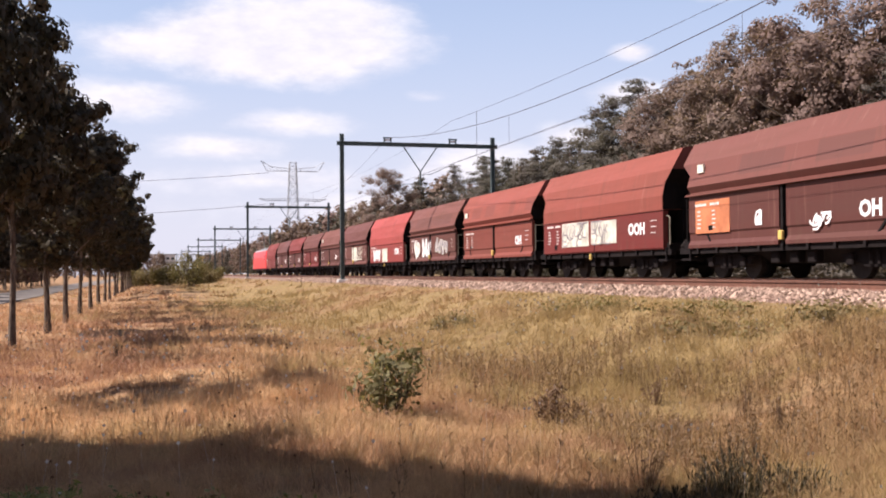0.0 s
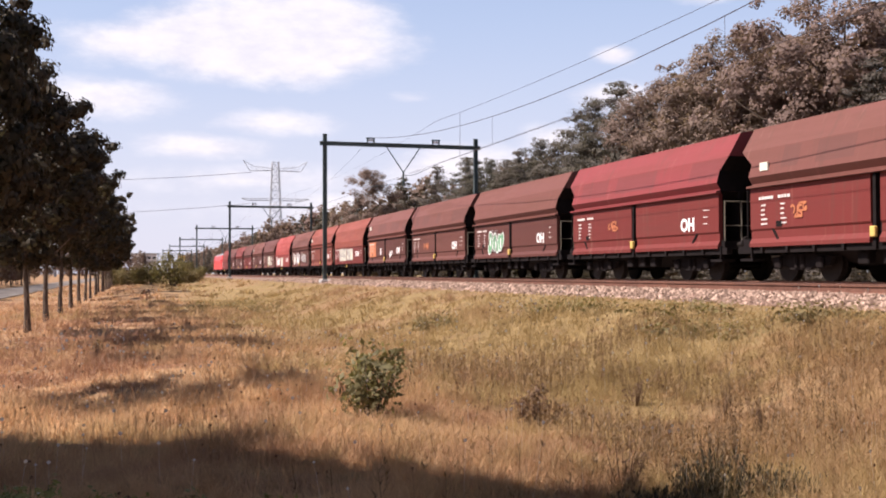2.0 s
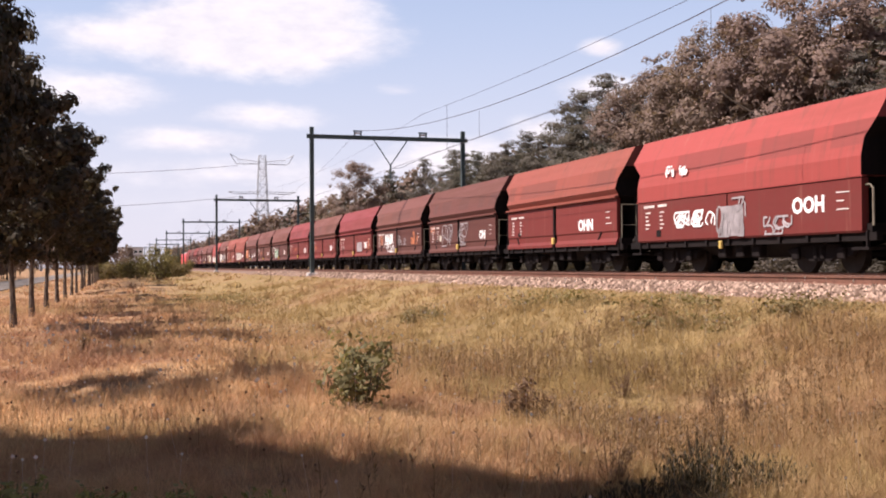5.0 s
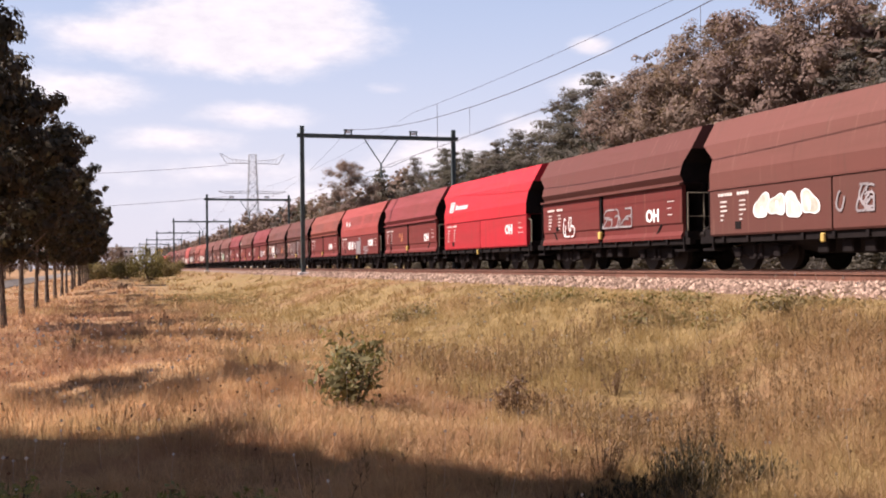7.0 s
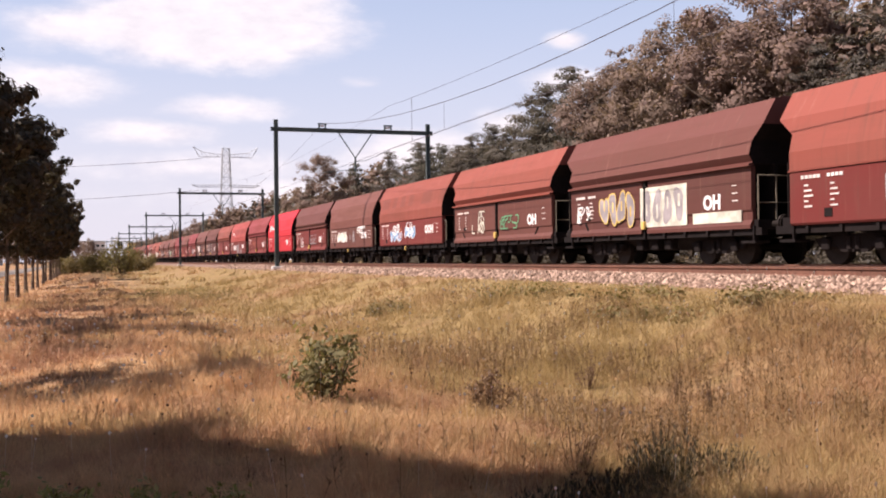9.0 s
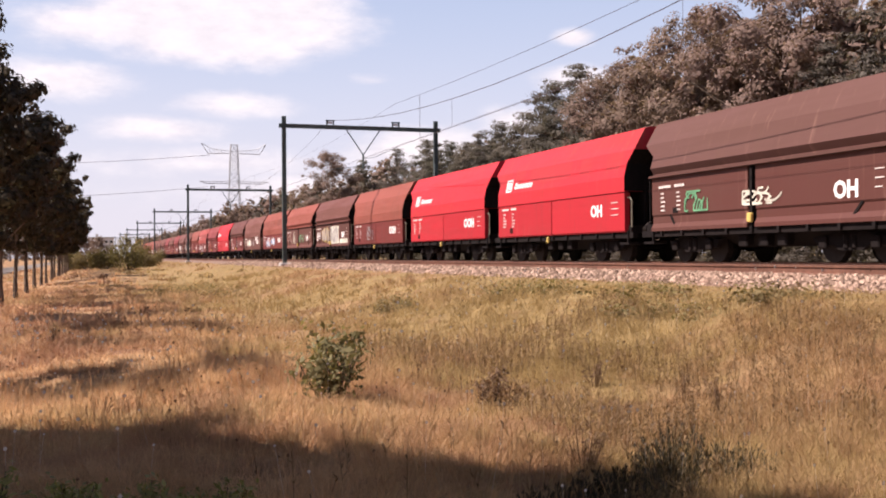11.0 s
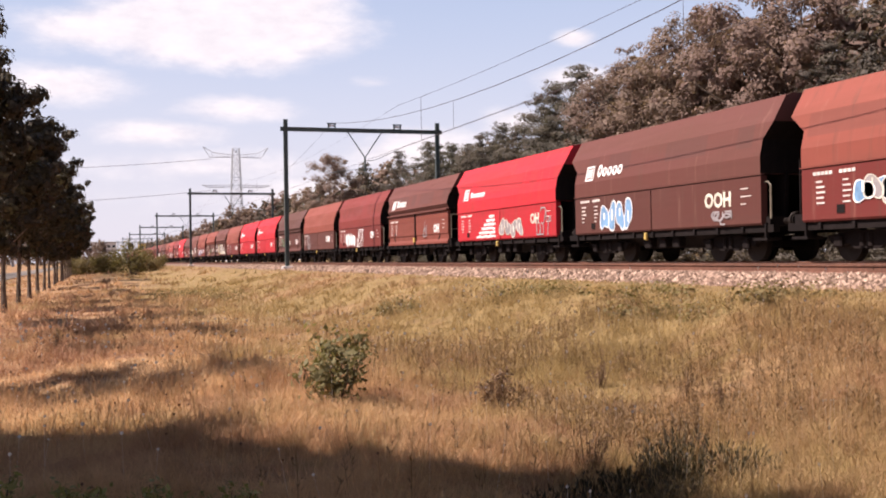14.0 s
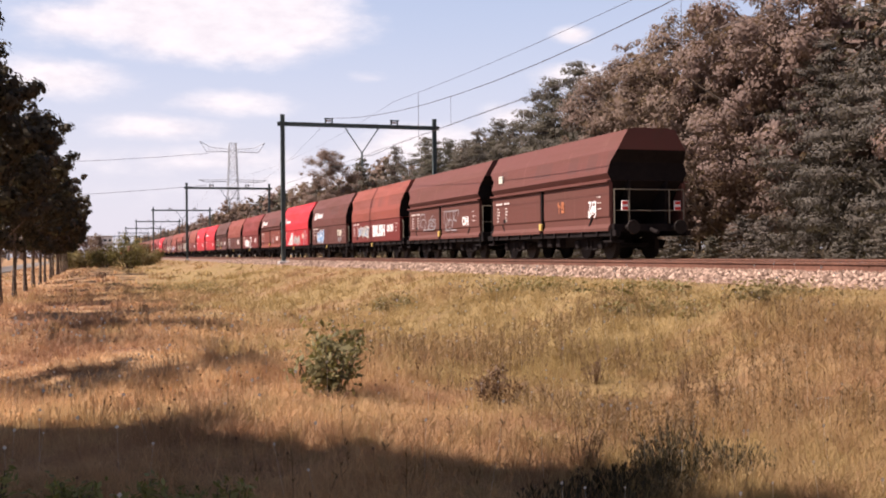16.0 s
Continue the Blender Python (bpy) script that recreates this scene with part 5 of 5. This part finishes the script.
# ---- meadow ----
def build_meadow():
    rng = np.random.default_rng(11)
    bands = ((5.0, 9, 150000, 0.0019, 0.50), (9, 15, 200000, 0.0026, 0.54), (15, 28, 140000, 0.0050, 0.60), (28, 60, 90000, 0.013, 0.70), (60, 150, 42000, 0.042, 0.8))
    for near, far, count, width, tall in bands:
        tufts = count // 22
        r = np.sqrt(rng.random(tufts) * (far ** 2 - near ** 2) + near ** 2)
        a = np.radians(-13 + 60 * rng.random(tufts))
        of = rng.integers(0, tufts, count)
        loose = np.where(rng.random(count) < 0.35, 5.0, 1.0)[:, None] * (0.05 + 2.2 * width)
        spot = np.stack([r * np.sin(a), r * np.cos(a)], 1)[of] + rng.normal(0, 1, (count, 2)) * loose
        x, y = spot[:, 0], spot[:, 1]
        tuft_tall, tuft_lean = (0.6 + 0.9 * rng.random(tufts) ** 2)[of], rng.normal(0, 0.2, (tufts, 2))[of]
        keep = (x < 10.95) & (x > -7.6)
        x, y, tuft_tall, tuft_lean = x[keep], y[keep], tuft_tall[keep], tuft_lean[keep]
        n = len(x)
        clump = 0.5 + 0.5 * np.sin(1.7 * x + 1.1 * np.sin(2.3 * y)) * np.sin(1.3 * y + 0.9 * np.sin(1.9 * x))
        h = tall * (0.13 + 0.30 * rng.random(n) ** 1.5) * (0.4 + 0.85 * clump) * tuft_tall
        h *= 1 - 0.65 * smooth_step(8.4, 10.8, x)
        lean = (rng.normal(0, 0.85, (n, 2)) + 3.0 * tuft_lean) * h[:, None]
        z = ground_z(x, y) - 0.02
        t = rng.random(n) * 6.283
        wx, wy = np.cos(t) * width, np.sin(t) * width
        base = np.stack([x, y, z], 1)
        midp = base + np.stack([lean[:, 0] * 0.3, lean[:, 1] * 0.3, h * 0.66], 1)
        top = base + np.stack([lean[:, 0], lean[:, 1], h], 1)
        w = np.stack([wx, wy, 0 * wx], 1)
        v = np.stack([base - w, base + w, midp + w * 0.75, midp - w * 0.75, top], 1).reshape(-1, 3)
        me = bpy.data.meshes.new("meadow_grass")
        i = np.arange(n)[:, None] * 5
        loops = np.concatenate([i + [0, 1, 2, 3], i + [3, 2, 4]], 1).reshape(-1)
        me.vertices.add(5 * n)
        me.vertices.foreach_set("co", v.reshape(-1).astype(np.float32))
        me.loops.add(7 * n)
        me.loops.foreach_set("vertex_index", loops.astype(np.int32))
        me.polygons.add(2 * n)
        me.polygons.foreach_set("loop_start", np.stack([np.arange(n) * 7, np.arange(n) * 7 + 4], 1).reshape(-1).astype(np.int32))
        me.materials.append(GRASS)
        me.update(calc_edges=True)
        tagged(new("meadow_grass", me), "tall dry straw-coloured meadow grass with green patches", "grass", kind="stuff")


build_meadow()


def build_stalks():
    """Thin flowering stalks with feathery heads above the grass."""
    rng = np.random.default_rng(12)
    out = []
    for near, far, count, width in ((5.2, 10, 6000, 0.0011), (10, 20, 9000, 0.0021), (20, 45, 8000, 0.005)):
        r = np.sqrt(rng.random(count) * (far ** 2 - near ** 2) + near ** 2)
        a = np.radians(-13 + 60 * rng.random(count))
        x, y = r * np.sin(a), r * np.cos(a)
        keep = (x < 9.8) & (x > -7.6) & (np.sin(0.9 * x + 2) * np.sin(0.7 * y + x * 0.4) > -0.45)
        x, y = x[keep], y[keep]
        n = len(x)
        h = (0.18 + 0.22 * rng.random(n)) * (1 - 0.5 * smooth_step(7.5, 9.8, x))
        p = np.stack([x, y, ground_z(x, y)], 1)
        top = p + np.stack([rng.normal(0, 0.1, n), rng.normal(0, 0.1, n), h], 1)
        t = rng.random(n) * 6.283
        w = np.stack([np.cos(t), np.sin(t), 0 * t], 1) * width
        out.append(np.stack([p - w, p + w, top + w * 0.7, top - w * 0.7], 1))
        head = (top - p) * (0.09 + 0.07 * rng.random(n))[:, None]
        for w2 in (w, np.stack([-w[:, 1], w[:, 0], w[:, 2]], 1)):
            out.append(np.stack([top - head * 0.5, top + w2 * 2.2, top + head, top - w2 * 2.2], 1))
    tagged(new("flowering_stalks", quads("flowering_stalks", np.concatenate(out), GRASS)), "thin dry grass stalks with feathery seed heads", "grass", kind="stuff")


build_stalks()


def build_weed_stalks():
    """Stiff brown weed stalks with short side twigs, thick on the bank."""
    rng = np.random.default_rng(14)
    count = 3000
    x = np.where(rng.random(count) < 0.9, 4.0 + 4.6 * rng.random(count), 1.0 + 7.0 * rng.random(count))
    y = 6.2 + 11.0 * rng.random(count) ** 1.2
    keep = (np.sin(1.4 * x + 0.6) * np.sin(1.1 * y + 0.8 * x) > -0.2) & (x < 9.0)
    x, y = x[keep], y[keep]
    n = len(x)
    h = 0.16 + 0.26 * rng.random(n)
    p = np.stack([x, y, ground_z(x, y)], 1)
    top = p + np.stack([rng.normal(0, 0.04, n), rng.normal(0, 0.04, n), h], 1)
    out = []
    for ex in (np.array([0.0026, 0, 0]), np.array([0, 0.0026, 0])):
        out.append(np.stack([p - ex, p + ex, top + ex * 0.6, top - ex * 0.6], 1))
    for k in range(9):
        u = (0.35 + 0.65 * rng.random(n))[:, None]
        root = p + (top - p) * u
        a = rng.random(n) * 6.283
        way = np.stack([np.cos(a), np.sin(a), 0.7 + 0.5 * rng.random(n)], 1) * (0.025 + 0.03 * rng.random(n))[:, None]
        side = np.stack([-np.sin(a), np.cos(a), 0 * a], 1) * 0.006
        out.append(np.stack([root, root + way * 0.5 + side, root + way, root + way * 0.5 - side], 1))
    tagged(new("weed_stalks", quads("weed_stalks", np.concatenate(out), STALK)), "stiff dry brown weed stalks on the grassy bank", "weeds", kind="stuff")


build_weed_stalks()


def build_specks(name, seed, count, mat, label, category, size):
    """Small flower or seed heads on hidden stems among the grass."""
    rng = np.random.default_rng(seed)
    r = np.sqrt(rng.random(count) * (26.0 ** 2 - 36) + 36)
    a = np.radians(-12 + 58 * rng.random(count))
    x, y = r * np.sin(a), r * np.cos(a)
    keep = (x < 9.5) & (x > -6)
    x, y = x[keep], y[keep]
    n = len(x)
    p = np.stack([x, y, ground_z(x, y)], 1)
    top = p + np.stack([rng.normal(0, 0.03, n), rng.normal(0, 0.03, n), 0.22 + 0.25 * rng.random(n)], 1)
    s = size * (0.6 + 0.8 * rng.random(n))[:, None] * (0.6 + 0.06 * r[keep])[:, None]
    ex, ez, st = np.array([1.0, 0.3, 0]), np.array([0, 0, 1.0]), np.array([0.0007, 0, 0])
    out = [np.stack([top - ex * s, top - ez * s, top + ex * s, top + ez * s], 1), np.stack([p - st, p + st, top + st, top - st], 1)]
    tagged(new(name, quads(name, np.concatenate(out), mat)), label, category, kind="stuff")


build_specks("pale_flowers", 31, 650, FLOWER, "tiny pale flower heads scattered in the meadow", "flowers", 0.012)
build_specks("seed_heads", 32, 700, WEED_LEAF, "tiny dark seed heads scattered in the meadow", "seed heads", 0.010)


# ---- distance ----
def build_pylon(x, y, height):
    pylon = tagged(new("power_pylon"), "tall grey lattice power pylon with two pairs of arms", "pylon")
    pylon.location = (x, y, -1)
    bm = bmesh.new()

    def half(z):
        return float(np.interp(z, [0, height * 0.45, height], [4.6, 2.3, 1.3]))

    levels = [height * u for u in (0, 0.16, 0.3, 0.42, 0.52, 0.6, 0.68, 0.75, 0.82, 0.88, 0.94, 1.0)]
    for a, b in zip(levels, levels[1:]):
        for sx, sy in ((-1, -1), (1, -1), (1, 1), (-1, 1)):
            tube(bm, [(sx * half(a), sy * half(a), a), (sx * half(b), sy * half(b), b)], 0.13, 4, False)
        for sx, sy, tx, ty in ((-1, -1, 1, -1), (1, -1, 1, 1), (1, 1, -1, 1), (-1, 1, -1, -1)):
            tube(bm, [(sx * half(a), sy * half(a), a), (tx * half(b), ty * half(b), b)], 0.065, 4, False)
            tube(bm, [(tx * half(a), ty * half(a), a), (sx * half(b), sy * half(b), b)], 0.065, 4, False)
            tube(bm, [(sx * half(b), sy * half(b), b), (tx * half(b), ty * half(b), b)], 0.065, 4, False)
    part("tower", bm, GALV, pylon)
    for z, reach, up in ((height * 0.665, 13.5, 0.7), (height * 0.925, 12.8, 3.9)):
        for s in (-1, 1):
            bm = bmesh.new()
            tube(bm, [(s * 1.3, 0, z), (s * reach * 0.8, 0, z - 0.2), (s * reach, 0, z + up)], 0.13, 4)
            tube(bm, [(s * 1.3, 0, z + 0.9), (s * reach * 0.7, 0, z + 0.35 + up * 0.35), (s * reach, 0, z + up)], 0.1, 4)
            for k in range(1, 6):
                d = 1.3 + (reach * 0.8 - 1.3) * k / 6
                tube(bm, [(s * d, 0, z - 0.1), (s * (d + 1), 0, z + 0.7 + up * 0.3 * d / reach)], 0.06, 4)
            part("arm", bm, GALV, pylon)
    return pylon


def build_power_lines(x, y, height):
    for z, d in ((height * 0.66 - 2.5, 6.0), (height * 0.93 - 3.0, 0.0)):
        bm = bmesh.new()
        tube(bm, [(x - 10 - 260 * u, y + d - 40 * u, z - 11 * 4 * u * (1 - u) * 0.7) for u in np.linspace(0, 1, 14)], 0.07, 4)
        thing("power_line", bm, WIRE, "thin sagging high-voltage line in the sky", "power line", "power lines")


def build_far_building(x, y, wide, low, high, mat, label):
    """A distant flat-roofed block with a row of dark windows."""
    house = tagged(new("office_building"), label, "building")
    house.location = (x, y, 0)
    bm = bmesh.new()
    box(bm, -wide / 2, wide / 2, 0, 18, -2, high - 0.8)
    wall = part("wall", bm, mat, house)
    bm = bmesh.new()
    box(bm, -wide / 2 - 0.4, wide / 2 + 0.4, -0.4, 18.4, high - 0.8, high, 0.1)
    part("roof", bm, CONCRETE, house, "pale flat roof edge")
    bm = bmesh.new()
    box(bm, -0.9, 0.9, -0.08, 0.2, low, low + 1.5)
    me = mesh_of("window", bm, DARKGLASS)
    for k in range(int(wide / 3)):
        ob = new("window", me)
        ob.parent, ob.location = wall, (-wide / 2 + 1.5 + 3 * k, 0, 0)


build_far_building(9.5, 700, 15, 9.4, 13.2, PALE, "white far office block behind the road bridge")
build_far_building(38, 710, 13, 8.6, 12.6, OCHRE, "yellow far warehouse behind the road bridge")
build_pylon(56.7, 432.0, 46.0)
build_power_lines(57.0, 432.0, 47.0)


def build_bridge():
    bridge = tagged(new("road_bridge"), "pale concrete road bridge far over the railway", "bridge")
    bm = bmesh.new()
    box(bm, -90, 70, 640, 652, 6.6, 7.7)
    part("deck", bm, CONCRETE, bridge)
    bm = bmesh.new()
    for x in range(-90, 70, 4):
        box(bm, x, x + 0.12, 640, 640.1, 7.7, 8.7)
    box(bm, -90, 70, 640, 640.1, 8.6, 8.75)
    part("railing", bm, GALV, bridge)
    for x in (-40, -12, 6, 26, 50):
        bm = bmesh.new()
        box(bm, x - 0.6, x + 0.6, 642, 650, -2, 6.6)
        part("pier", bm, CONCRETE, bridge)


build_bridge()


def build_signal():
    signal = tagged(new("railway_signal"), "black railway signal head on a steel post beside the track", "railway signal")
    bm = bmesh.new()
    tube(bm, [(9.2, 255, -1.2), (9.2, 255, 4.0)], 0.08, 8)
    part("post", bm, STEEL, signal)
    bm = bmesh.new()
    box(bm, 8.7, 9.9, 254.8, 255.1, 3.2, 4.6, 0.1)
    part("signal_head", bm, DARKGLASS, signal)


build_signal()


def motions():
    """The train draws away along the far track at one speed."""
    for carried, start in BEHAVIOUR:
        walk(carried, [(t, pose(TRAIN_TRACK, start + SPEED * t + GAIN * t * t, 0)) for t in (0.0, 2.0, 4.0, 6.0, 8.0, 10.0, 12.0, 14.0, SECONDS)])


motions()
